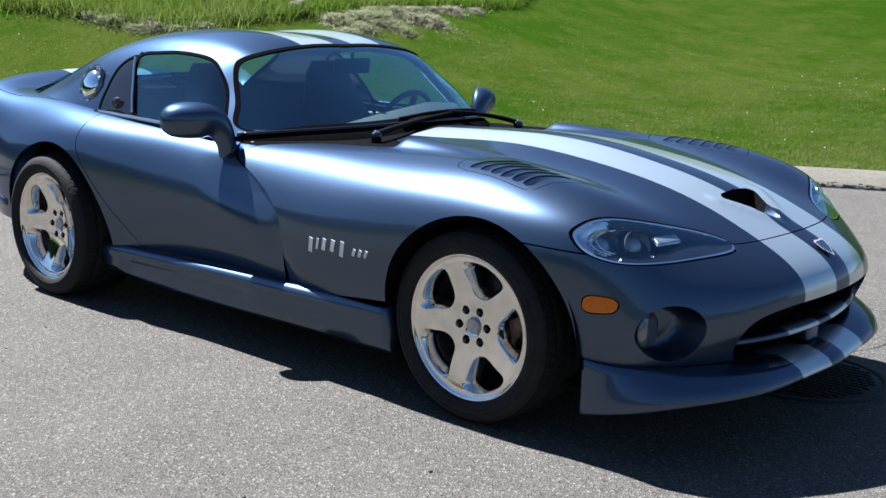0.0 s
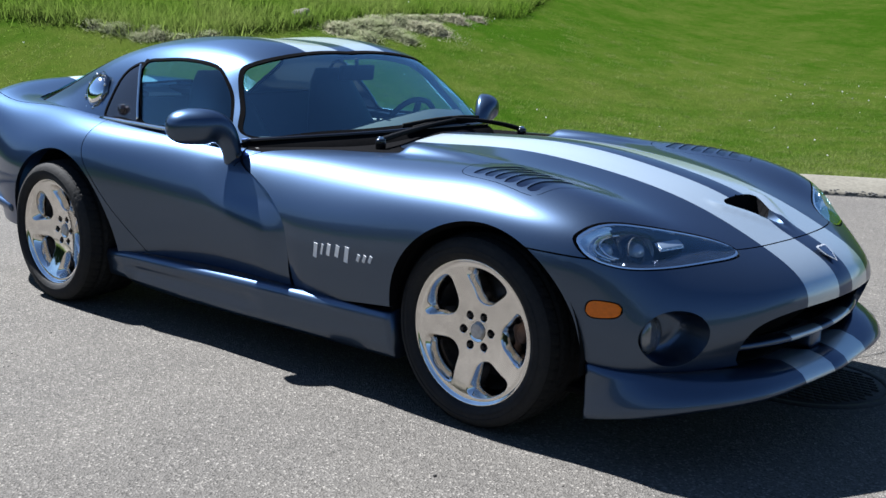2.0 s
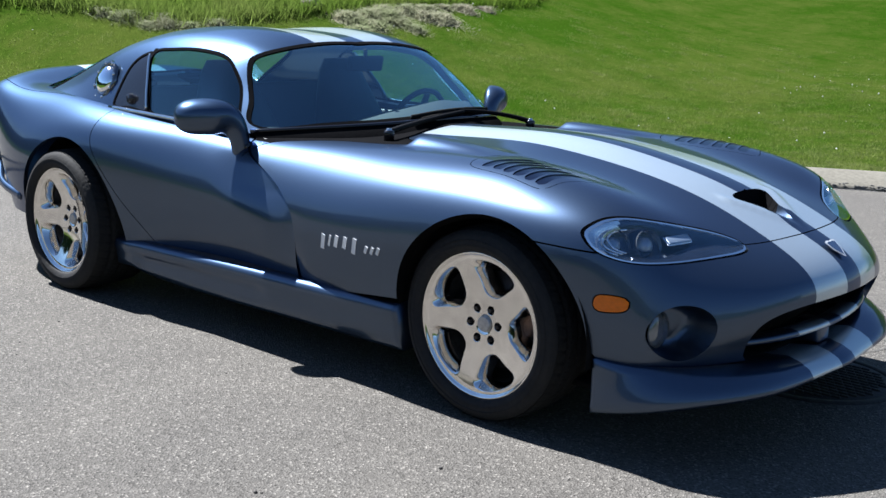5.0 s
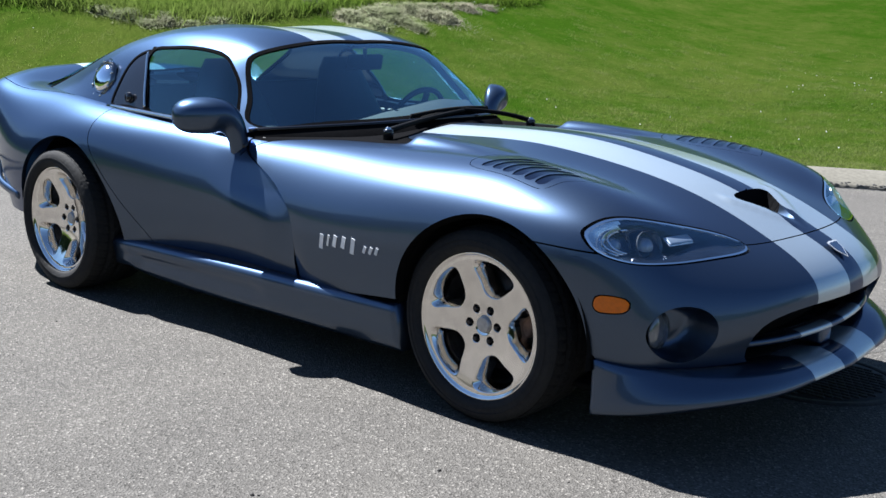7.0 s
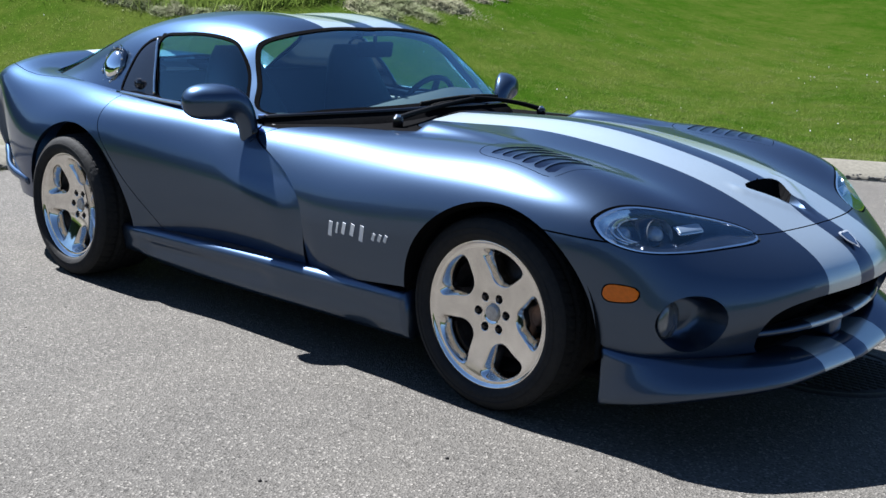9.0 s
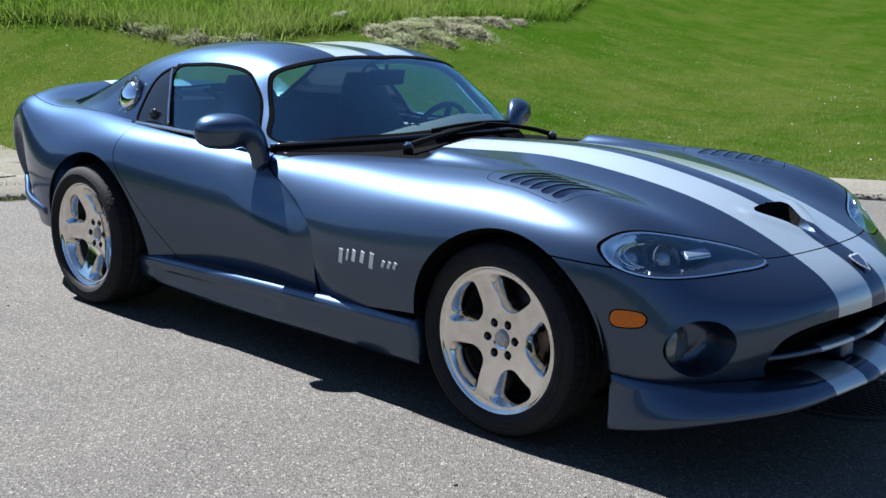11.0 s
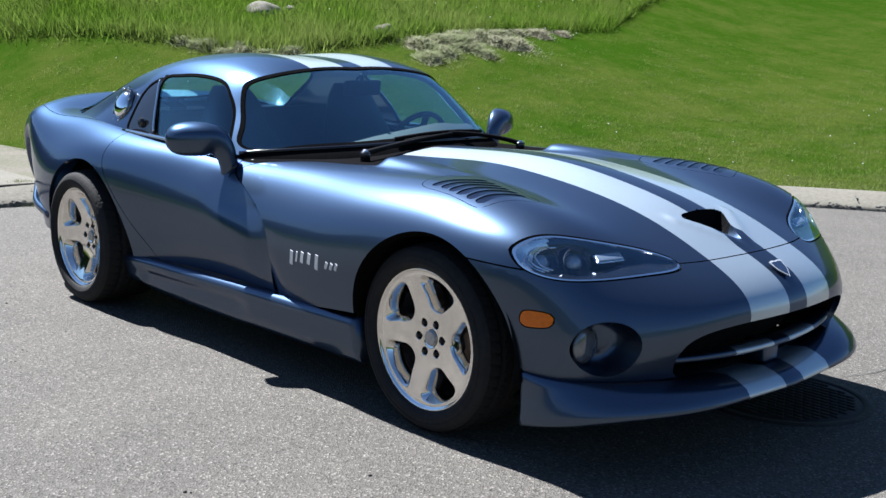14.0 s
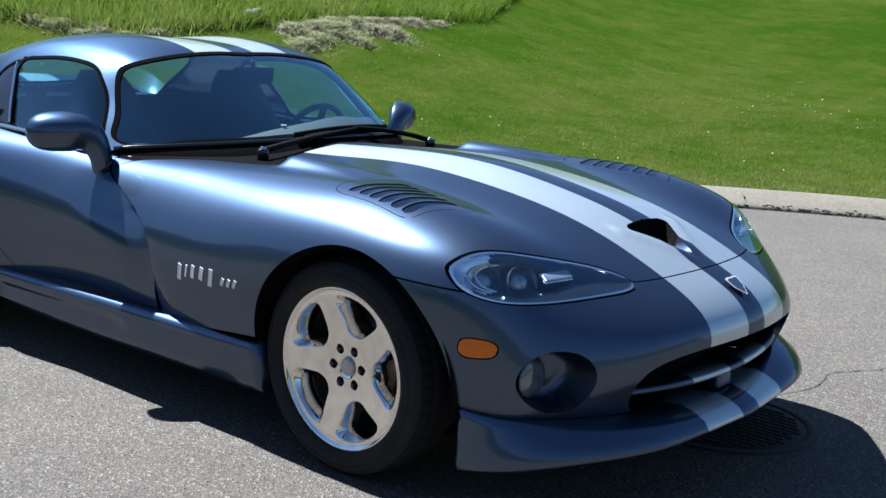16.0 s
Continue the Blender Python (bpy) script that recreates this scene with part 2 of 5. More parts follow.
GRASS = leaf_material("lawn_grass", (0.0150, 0.0400, 0.0026), (0.0330, 0.0640, 0.0060), (0.0720, 0.0830, 0.0210), 0.75)
TUFT = leaf_material("lawn_tufts", (0.024, 0.050, 0.006), (0.066, 0.086, 0.022), (0.074, 0.078, 0.030), 0.6)
LAWN = leaf_material("lawn_soil", (0.0122, 0.0300, 0.0020), (0.0150, 0.0330, 0.0027), (0.0400, 0.0480, 0.0100), 1.0)
WILD = leaf_material("wild_grass", (0.0208, 0.0458, 0.0031), (0.0478, 0.0806, 0.0094), (0.0728, 0.0832, 0.0260), 0.6)
STRAW = leaf_material("cut_hay", (0.060, 0.058, 0.040), (0.132, 0.124, 0.092), (0.044, 0.064, 0.020), 0.7)
HEAP = ground_material("hay_mound", ((0.070, 0.066, 0.038), (0.165, 0.152, 0.104), (0.066, 0.078, 0.030), (0.205, 0.190, 0.138)), 22, 1.0, 0.95, None, 2.5, False)
DIRT = ground_material("dry_dirt", ((0.0805, 0.0719, 0.0561), (0.1181, 0.1056, 0.0871), (0.0528, 0.0561, 0.0284), (0.0990, 0.0904, 0.0680)), 40, 0.9, 0.95, None, 1.4)
CRACK = material("crack_shadow", (0.03, 0.03, 0.028), 0.95, grain=0.4, scale=80)
IRON = ground_material("cast_iron", ((0.0231, 0.0224, 0.0211), (0.0370, 0.0350, 0.0323), (0.0277, 0.0251, 0.0231), (0.0462, 0.0416, 0.0370)), 60, 0.4, 0.7, None, 4)
TREES = ground_material("far_trees", ((0.0140, 0.0280, 0.0084), (0.0420, 0.0630, 0.0210), (0.0210, 0.0350, 0.0105), (0.0490, 0.0700, 0.0280)), 0.8, 0.5, 0.9, None, 0.08)
STONE = ground_material("pale_stone", ((0.1111, 0.1018, 0.0825), (0.1537, 0.1401, 0.1153), (0.0948, 0.0866, 0.0689), (0.1374, 0.1278, 0.1035)), 18, 0.6, 0.9, None, 3)

FLAT_BLACK = material("matt_black_plastic", (0.006, 0.006, 0.0065), 0.9, grain=0.4, scale=120)
matt(FLAT_BLACK)

# ---- mesh tools ----
def natural(t, p, s):
    """Natural cubic spline through p (n, k) at knots t, sampled at s."""
    t, p = np.asarray(t, float), np.asarray(p, float)
    n, h = len(t), np.diff(t)
    a = np.zeros((n, n))
    b = np.zeros_like(p)
    a[0, 0] = a[-1, -1] = 1
    for i in range(1, n - 1):
        a[i, i - 1], a[i, i], a[i, i + 1] = h[i - 1], 2 * (h[i - 1] + h[i]), h[i]
        b[i] = 6 * ((p[i + 1] - p[i]) / h[i] - (p[i] - p[i - 1]) / h[i - 1])
    m = np.linalg.solve(a, b)
    k = np.clip(np.searchsorted(t, s, "right") - 1, 0, n - 2)
    d, e, hh = (s - t[k])[:, None], (t[k + 1] - s)[:, None], h[k][:, None]
    return (m[k] * e**3 + m[k + 1] * d**3) / (6 * hh) + (p[k] / hh - m[k] * hh / 6) * e + (p[k + 1] / hh - m[k + 1] * hh / 6) * d


def smooth_loop(points, n=8, closed=True):
    """A rounded outline through a few 2D or 3D points."""
    p = np.array(points, float)
    if closed:
        q = np.vstack([p[-3:], p, p[:3]])
    else:
        q = p
    t = np.r_[0, np.cumsum(np.sqrt(np.linalg.norm(np.diff(q, axis=0), axis=1)) + 1e-6)]
    lo, hi = (3, 3 + len(p)) if closed else (0, len(p) - 1)
    s = np.concatenate([np.linspace(t[i], t[i + 1], n, endpoint=False) for i in range(lo, hi)])
    if not closed:
        s = np.r_[s, t[-1]]
    return natural(t, q, s)


def outside(points, poly):
    """Signed distance of 2D points to a closed outline: negative inside."""
    poly = np.asarray(poly, float)
    best = np.full(len(points), 1e9)
    inside = np.zeros(len(points), bool)
    for a, b in zip(poly, np.roll(poly, -1, axis=0)):
        ab, ap = b - a, points - a
        k = np.clip((ap @ ab) / max(ab @ ab, 1e-12), 0, 1)
        best = np.minimum(best, np.linalg.norm(ap - k[:, None] * ab, axis=1))
        if a[1] != b[1]:
            c = (a[1] > points[:, 1]) != (b[1] > points[:, 1])
            inside ^= c & (points[:, 0] < (b[0] - a[0]) * (points[:, 1] - a[1]) / (b[1] - a[1]) + a[0])
    return np.where(inside, -best, best)


def beside_line(points, line):
    """Signed distance of 2D points to an open line: positive on its left."""
    line = np.asarray(line, float)
    best, sign = np.full(len(points), 1e9), np.ones(len(points))
    for a, b in zip(line[:-1], line[1:]):
        ab, ap = b - a, points - a
        k = np.clip((ap @ ab) / max(ab @ ab, 1e-12), 0, 1)
        d = np.linalg.norm(ap - k[:, None] * ab, axis=1)
        closer = d < best - 1e-9
        best = np.where(closer, d, best)
        sign = np.where(closer, np.where(ab[0] * ap[:, 1] - ab[1] * ap[:, 0] >= 0, 1.0, -1.0), sign)
    return best * sign


def joint(bm, layer, tag, proj, line, half, where, over=(0,)):
    """A narrow open joint along a line."""
    cut(bm, lambda c: beside_line(proj(c), line) - half, where)
    cut(bm, lambda c: beside_line(proj(c), line) + half, where)
    mark(bm, layer, tag, lambda c: np.abs(beside_line(proj(c), line)) - half, where, over)


def cut(bm, fn, where=None):
    """Split the faces along fn = 0. fn takes an (n, 3) array; where limits it."""
    bm.verts.index_update()
    co = np.array([v.co for v in bm.verts])
    val = fn(co)
    if where is not None:
        val = np.where(where(co), val, np.nan)
    val[np.abs(val) < 2e-5] = 0.0
    value = {}
    live = np.isfinite(val)
    verts = list(bm.verts)
    for i in np.nonzero(live)[0]:
        value[verts[i]] = val[i]
    near = set(np.nonzero(live & (np.abs(np.nan_to_num(val)) < 0.12))[0])
    touched = set()
    for e in list(bm.edges):
        a, b = e.verts
        if a.index not in near or b.index not in near:
            continue
        va, vb = value[a], value[b]
        if va * vb < 0:
            _, v = bmesh.utils.edge_split(e, a, va / (va - vb))
            value[v] = 0.0
            touched.update(v.link_faces)
        elif va == 0 or vb == 0:
            touched.update(e.link_faces)
    for f in touched:
        zero = [v for v in f.verts if value.get(v, 1) == 0]
        if len(zero) < 2:
            continue
        signs = {np.sign(value[v]) for v in f.verts if v in value and value[v] != 0}
        if len(signs) == 2:
            for i, p in enumerate(zero):
                done = False
                for q in zero[i + 1:]:
                    if not any(p in e.verts and q in e.verts for e in f.edges):
                        try:
                            bmesh.utils.face_split(f, p, q)
                            done = True
                        except ValueError:
                            pass
                        break
                if done:
                    break


def mark(bm, layer, tag, fn, where=None, over=None):
    """Tag the faces on the inner side of fn. over: only faces with those tags."""
    faces = list(bm.faces)
    mid = np.array([f.calc_center_median() for f in faces])
    ok = fn(mid) < 0
    if where is not None:
        ok &= where(mid)
    for i in np.nonzero(ok)[0]:
        if over is None or faces[i][layer] in over:
            faces[i][layer] = tag


def region(bm, layer, tag, fn, where=None, over=None):
    cut(bm, fn, where)
    mark(bm, layer, tag, fn, where, over)


def surface(lines, nu, nv, mirrored=True):
    """A smooth sheet over feature lines: lines[v][u] = (x, y, z), the first on the centre. The grid of points and normals."""
    p = np.array(lines, float)
    if mirrored:
        left = p[:0:-1].copy()
        left[:, :, 1] *= -1
        p = np.concatenate([left, p])
    du = np.r_[0, np.cumsum(np.linalg.norm(np.diff(p, axis=1), axis=2).mean(0) ** 0.8)]
    dv = np.r_[0, np.cumsum(np.linalg.norm(np.diff(p, axis=0), axis=2).mean(1) ** 0.8)]
    su = np.linspace(0, du[-1], nu)
    sv = np.linspace(0, dv[-1], nv)
    a = np.stack([natural(du, row, su) for row in p])
    return np.stack([natural(dv, a[:, i], sv) for i in range(nu)], axis=1)


def grid_bm(g):
    bm = bmesh.new()
    vs = [[bm.verts.new(c) for c in row] for row in g]
    for i in range(len(g) - 1):
        for j in range(len(g[0]) - 1):
            bm.faces.new((vs[i][j], vs[i][j + 1], vs[i + 1][j + 1], vs[i + 1][j]))
    bm.faces.layers.int.new("tag")
    bm.normal_update()
    if sum(f.normal.z * f.calc_area() for f in bm.faces) < 0:
        bmesh.ops.reverse_faces(bm, faces=bm.faces)
        bm.normal_update()
    return bm


def taken(bm, pick, thick=0.0, rim=None):
    """The faces for which pick holds, as a bmesh of their own; thick: how far their free edges turn inwards."""
    out = bm.copy()
    layer = out.faces.layers.int["tag"]
    out.faces.ensure_lookup_table()
    drop = [f for f in out.faces if not pick(f[layer], f)]
    bmesh.ops.delete(out, geom=drop, context="FACES")
    if thick:
        out.normal_update()
        edges = [e for e in out.edges if len(e.link_faces) == 1]
        normal = {v: v.normal.copy() for e in edges for v in e.verts}
        made = {v: out.verts.new(v.co - n * thick) for v, n in normal.items()}
        for e in edges:
            a, b = e.verts
            f = e.link_faces[0]
            loop = [l for l in f.loops if l.edge == e][0]
            a, b = loop.vert, loop.link_loop_next.vert
            g = out.faces.new((b, a, made[a], made[b]))
            g.material_index = f.material_index if rim is None else rim
            e.smooth = False
    return out


def part(name, bm, material, parent=None, label="", smooth=True):
    """One mesh object under a thing or a part."""
    me = bpy.data.meshes.new(name)
    for f in bm.faces:
        f.smooth = smooth
    bm.to_mesh(me)
    bm.free()
    for m in material if isinstance(material, (list, tuple)) else [material]:
        me.materials.append(m)
    ob = new(name, me)
    if parent is not None:
        ob.parent = parent
        ob.matrix_parent_inverse = parent.matrix_world.inverted()
    if label:
        tagged(ob, label)
    return ob


def join(*bms):
    out = bmesh.new()
    for b in bms:
        me = bpy.data.meshes.new("piece")
        b.to_mesh(me)
        b.free()
        out.from_mesh(me)
        bpy.data.meshes.remove(me)
    return out


def rounded_box(size, bevel, segments=2, m=Matrix()):
    bm = bmesh.new()
    bmesh.ops.create_cube(bm, size=1)
    bmesh.ops.scale(bm, vec=size, verts=bm.verts)
    if bevel:
        bmesh.ops.bevel(bm, geom=list(bm.edges), offset=bevel, segments=segments, profile=0.6, affect="EDGES")
    bmesh.ops.transform(bm, matrix=m, verts=bm.verts)
    return bm


def tube(points, radius, sides=8, n=6, closed=False, flat=1.0):
    """A rod along a smooth line; radius a number or one for each end."""
    pts = smooth_loop(points, n, closed)
    bm = bmesh.new()
    rings = []
    r0, r1 = radius if isinstance(radius, tuple) else (radius, radius)
    for i, p in enumerate(pts):
        a = pts[(i + 1) % len(pts)] if closed or i + 1 < len(pts) else p
        b = pts[i - 1] if closed or i > 0 else p
        d = Vector(a - b).normalized()
        side = d.cross(Vector((0, 0, 1)))
        side = side.normalized() if side.length > 1e-4 else Vector((1, 0, 0))
        up = side.cross(d).normalized()
        r = r0 + (r1 - r0) * i / (len(pts) - 1)
        rings.append([bm.verts.new(Vector(p) + side * r * math.cos(k * math.tau / sides) + up * r * flat * math.sin(k * math.tau / sides)) for k in range(sides)])
    for i in range(len(rings) - (0 if closed else 1)):
        a, b = rings[i], rings[(i + 1) % len(rings)]
        for k in range(sides):
            bm.faces.new((a[k], a[(k + 1) % sides], b[(k + 1) % sides], b[k]))
    if not closed:
        bm.faces.new(rings[0][::-1])
        bm.faces.new(rings[-1])
    bmesh.ops.recalc_face_normals(bm, faces=bm.faces)
    return bm


def lathe(profile, segments, m=Matrix(), closed=False):
    """Turns (axial, radius) pairs round the y axis."""
    bm = bmesh.new()
    rings = [[bm.verts.new((r * math.sin(k * math.tau / segments), a, r * math.cos(k * math.tau / segments))) for k in range(segments)] for a, r in profile]
    for i in range(len(rings) - (0 if closed else 1)):
        a, b = rings[i], rings[(i + 1) % len(rings)]
        for k in range(segments):
            bm.faces.new((a[k], a[(k + 1) % segments], b[(k + 1) % segments], b[k]))
    bmesh.ops.recalc_face_normals(bm, faces=bm.faces)
    bmesh.ops.transform(bm, matrix=m, verts=bm.verts)
    return bm


# ---- the car's sheet metal ----
# feature lines run from the bumper's lower edge over nose, bonnet and deck to the tail; x forward from the front axle
CENTRE = [(0.815, 0.30), (0.893, 0.484), (0.850, 0.565), (0.722, 0.640), (0.5, 0.740), (0.25, 0.812), (0.0, 0.858), (-0.3, 0.880), (-0.6, 0.874),
          (-0.9, 0.860), (-1.25, 0.84), (-1.7, 0.82), (-2.1, 0.83), (-2.44, 0.85), (-2.8, 0.875), (-3.2, 0.925), (-3.5, 0.972), (-3.585, 0.84), (-3.585, 0.55), (-3.50, 0.32)]
STRIPE = [(0.800, 0.30), (0.868, 0.480), (0.830, 0.556), (0.700, 0.637), (0.495, 0.726), (0.25, 0.793), (0.0, 0.833), (-0.3, 0.857), (-0.6, 0.849),
          (-0.9, 0.838), (-1.25, 0.825), (-1.7, 0.815), (-2.1, 0.828), (-2.44, 0.848), (-2.8, 0.873), (-3.2, 0.922), (-3.5, 0.966), (-3.583, 0.84), (-3.583, 0.55), (-3.50, 0.32)]
BONNET = [(0.757, 0.455, 0.30), (0.805, 0.46, 0.458), (0.773, 0.455, 0.536), (0.675, 0.45, 0.622), (0.485, 0.455, 0.720), (0.24, 0.48, 0.790), (0.0, 0.50, 0.824),
          (-0.3, 0.50, 0.842), (-0.6, 0.50, 0.834), (-0.9, 0.51, 0.824), (-1.25, 0.52, 0.812), (-1.7, 0.54, 0.812), (-2.1, 0.55, 0.832), (-2.44, 0.55, 0.855),
          (-2.8, 0.54, 0.878), (-3.2, 0.52, 0.915), (-3.49, 0.49, 0.948), (-3.575, 0.50, 0.84), (-3.575, 0.50, 0.55), (-3.48, 0.46, 0.32)]
CREST = [(0.665, 0.65, 0.30), (0.705, 0.645, 0.425), (0.68, 0.645, 0.51), (0.605, 0.648, 0.610), (0.47, 0.66, 0.728), (0.23, 0.685, 0.803), (0.0, 0.705, 0.828),
         (-0.3, 0.712, 0.823), (-0.6, 0.712, 0.812), (-0.9, 0.714, 0.808), (-1.25, 0.722, 0.806), (-1.7, 0.748, 0.826), (-2.1, 0.765, 0.850), (-2.44, 0.77, 0.868),
         (-2.8, 0.75, 0.880), (-3.2, 0.720, 0.903), (-3.46, 0.655, 0.905), (-3.55, 0.66, 0.80), (-3.55, 0.65, 0.55), (-3.45, 0.60, 0.32)]
SHOULDER = [(0.57, 0.762, 0.305), (0.605, 0.757, 0.42), (0.582, 0.762, 0.49), (0.53, 0.778, 0.58), (0.42, 0.805, 0.695), (0.2, 0.83, 0.752), (0.0, 0.84, 0.762),
            (-0.3, 0.846, 0.748), (-0.6, 0.832, 0.737), (-0.9, 0.822, 0.730), (-1.25, 0.823, 0.735), (-1.7, 0.850, 0.751), (-2.1, 0.890, 0.772), (-2.44, 0.904, 0.776),
            (-2.8, 0.88, 0.775), (-3.2, 0.825, 0.822), (-3.41, 0.765, 0.845), (-3.50, 0.752, 0.765), (-3.51, 0.715, 0.53), (-3.40, 0.655, 0.32)]
FLANK = [(0.49, 0.81, 0.31), (0.505, 0.815, 0.395), (0.49, 0.825, 0.44), (0.45, 0.84, 0.51), (0.36, 0.868, 0.595), (0.2, 0.892, 0.64), (0.0, 0.903, 0.64),
         (-0.3, 0.908, 0.615), (-0.6, 0.902, 0.60), (-0.9, 0.888, 0.59), (-1.25, 0.883, 0.585), (-1.7, 0.898, 0.595), (-2.1, 0.934, 0.62), (-2.44, 0.953, 0.635),
         (-2.8, 0.94, 0.62), (-3.2, 0.842, 0.65), (-3.375, 0.752, 0.67), (-3.44, 0.728, 0.61), (-3.45, 0.722, 0.49), (-3.365, 0.68, 0.32)]
HEM = [(0.45, 0.826, 0.312), (0.44, 0.832, 0.325), (0.42, 0.838, 0.34), (0.38, 0.846, 0.355), (0.31, 0.862, 0.37), (0.18, 0.875, 0.375), (0.0, 0.88, 0.37),
       (-0.3, 0.885, 0.36), (-0.6, 0.868, 0.33), (-0.9, 0.834, 0.30), (-1.25, 0.806, 0.28), (-1.7, 0.816, 0.26), (-2.1, 0.885, 0.28), (-2.44, 0.93, 0.31),
       (-2.8, 0.915, 0.31), (-3.12, 0.815, 0.30), (-3.26, 0.725, 0.29), (-3.31, 0.70, 0.29), (-3.33, 0.692, 0.29), (-3.32, 0.69, 0.29)]
SHELL = [[(x, 0.0, z) for x, z in CENTRE], [(x, 0.245, z) for x, z in STRIPE], BONNET, CREST, SHOULDER, FLANK, HEM]
sheet = surface(SHELL, 230, 230)
sx, sy, top = sheet[..., 0], np.abs(sheet[..., 1]), sheet[..., 2] > 0.6
rise = np.clip((sx + 0.625) / 0.035, 0, 1) * np.clip((-0.17 - sx) / 0.42, 0, 1) ** 0.8
blister = rise * np.exp(-((sy - (0.475 + 0.11 * (sx + 0.6))) / 0.072) ** 4)
lip_run = np.clip((0.70 - sx) / 0.20, 0, 1)
lip = np.exp(-((sy - 0.160 * lip_run - 0.002) / 0.018) ** 2) * np.clip((sx - 0.46) / 0.04, 0, 1) * np.clip((0.70 - sx) / 0.05, 0, 1)
sheet[..., 2] += np.where(top, 0.034 * blister + 0.008 * lip, 0)
bm = grid_bm(sheet)
TAG = bm.faces.layers.int["tag"]
GAP, LAMP, FOG, GRILLE, VENT, DUCT, HOLE, MARKER, LOUVRE, LAMP_RIM = range(1, 11)

XZ = lambda c: c[:, (0, 2)]
AYZ = lambda c: np.stack([np.abs(c[:, 1]), c[:, 2]], 1)
XAY = lambda c: np.stack([c[:, 0], np.abs(c[:, 1])], 1)

# wheel arches
for x0, z0, r in ((0.045, 0.325, 0.378), (-2.395, 0.33, 0.392)):
    region(bm, TAG, HOLE, lambda c: np.hypot(c[:, 0] - x0, c[:, 2] - z0) - r, lambda c: (np.abs(c[:, 1]) > 0.55) & (np.abs(c[:, 0] - x0) < 0.6))
# cockpit
COCKPIT = smooth_loop([(-1.02, 0.0), (-1.08, 0.3), (-1.2, 0.52), (-1.4, 0.66), (-1.9, 0.69), (-2.5, 0.68), (-2.9, 0.6), (-3.05, 0.3), (-3.1, 0.0), (-2.5, -0.6), (-1.4, -0.6)], 6)
region(bm, TAG, HOLE, lambda c: outside(XAY(c), COCKPIT), lambda c: (c[:, 2] > 0.6) & (c[:, 0] < -0.9) & (c[:, 0] > -3.2))
# headlamps
LAMP_EDGE = smooth_loop([(0.836, 0.668), (0.831, 0.690), (0.812, 0.708), (0.778, 0.724), (0.725, 0.731), (0.652, 0.722), (0.563, 0.704), (0.439, 0.675), (0.385, 0.654), (0.370, 0.640), (0.382, 0.628), (0.497, 0.617),
                         (0.622, 0.611), (0.702, 0.609), (0.771, 0.613), (0.812, 0.626), (0.832, 0.645)], 6)
front = lambda c: (c[:, 0] > 0.2) & (np.abs(c[:, 1]) > 0.25)
cut(bm, lambda c: outside(AYZ(c), LAMP_EDGE) - 0.0045, front)
region(bm, TAG, LAMP, lambda c: outside(AYZ(c), LAMP_EDGE), front)
cut(bm, lambda c: outside(AYZ(c), LAMP_EDGE) + 0.004, front)
mark(bm, TAG, LAMP_RIM, lambda c: -outside(AYZ(c), LAMP_EDGE) - 0.004, front, (LAMP,))
mark(bm, TAG, GAP, lambda c: outside(AYZ(c), LAMP_EDGE) - 0.0045, front, (0,))
# fog lamp tunnels, seen square to the corner of the nose
FOG_C, FOG_T = np.array((0.652, 0.668, 0.405)), np.array((0.72, -0.69))
corner = lambda c: np.stack([(c[:, 0] - FOG_C[0]) * FOG_T[0] + (np.abs(c[:, 1]) - FOG_C[1]) * FOG_T[1], c[:, 2] - FOG_C[2]], 1)
FOG_EDGE = smooth_loop([(-0.127, 0.004), (-0.096, 0.060), (-0.030, 0.088), (0.048, 0.078), (0.090, 0.036), (0.080, -0.025), (0.020, -0.078), (-0.050, -0.078), (-0.102, -0.046)], 6)
nose = lambda c: (c[:, 0] > 0.45) & (np.abs(c[:, 1]) > 0.45) & (c[:, 2] < 0.56)
region(bm, TAG, FOG, lambda c: outside(corner(c), FOG_EDGE), nose)
# air intake
MOUTH = smooth_loop([(0.0, 0.470), (0.16, 0.468), (0.30, 0.462), (0.41, 0.446), (0.475, 0.415), (0.497, 0.372), (0.492, 0.330), (0.46, 0.298), (0.30, 0.275), (0.0, 0.272), (-0.3, 0.28), (-0.4, 0.36), (-0.3, 0.44)], 6)
region(bm, TAG, GRILLE, lambda c: outside(AYZ(c), MOUTH), lambda c: (c[:, 0] > 0.55) & (np.abs(c[:, 1]) < 0.62) & (c[:, 2] < 0.54))
# side marker lamps
PILL = smooth_loop([(0.437, 0.487), (0.443, 0.508), (0.46, 0.515), (0.51, 0.512), (0.528, 0.503), (0.532, 0.487), (0.522, 0.473), (0.505, 0.468), (0.462, 0.466), (0.445, 0.471)], 4)
side = lambda c: (np.abs(c[:, 1]) > 0.7) & (c[:, 0] > 0.35) & (c[:, 2] < 0.56)
cut(bm, lambda c: outside(XZ(c), PILL) - 0.004, side)
region(bm, TAG, MARKER, lambda c: outside(XZ(c), PILL), side)
mark(bm, TAG, GAP, lambda c: outside(XZ(c), PILL) - 0.004, side, (0,))
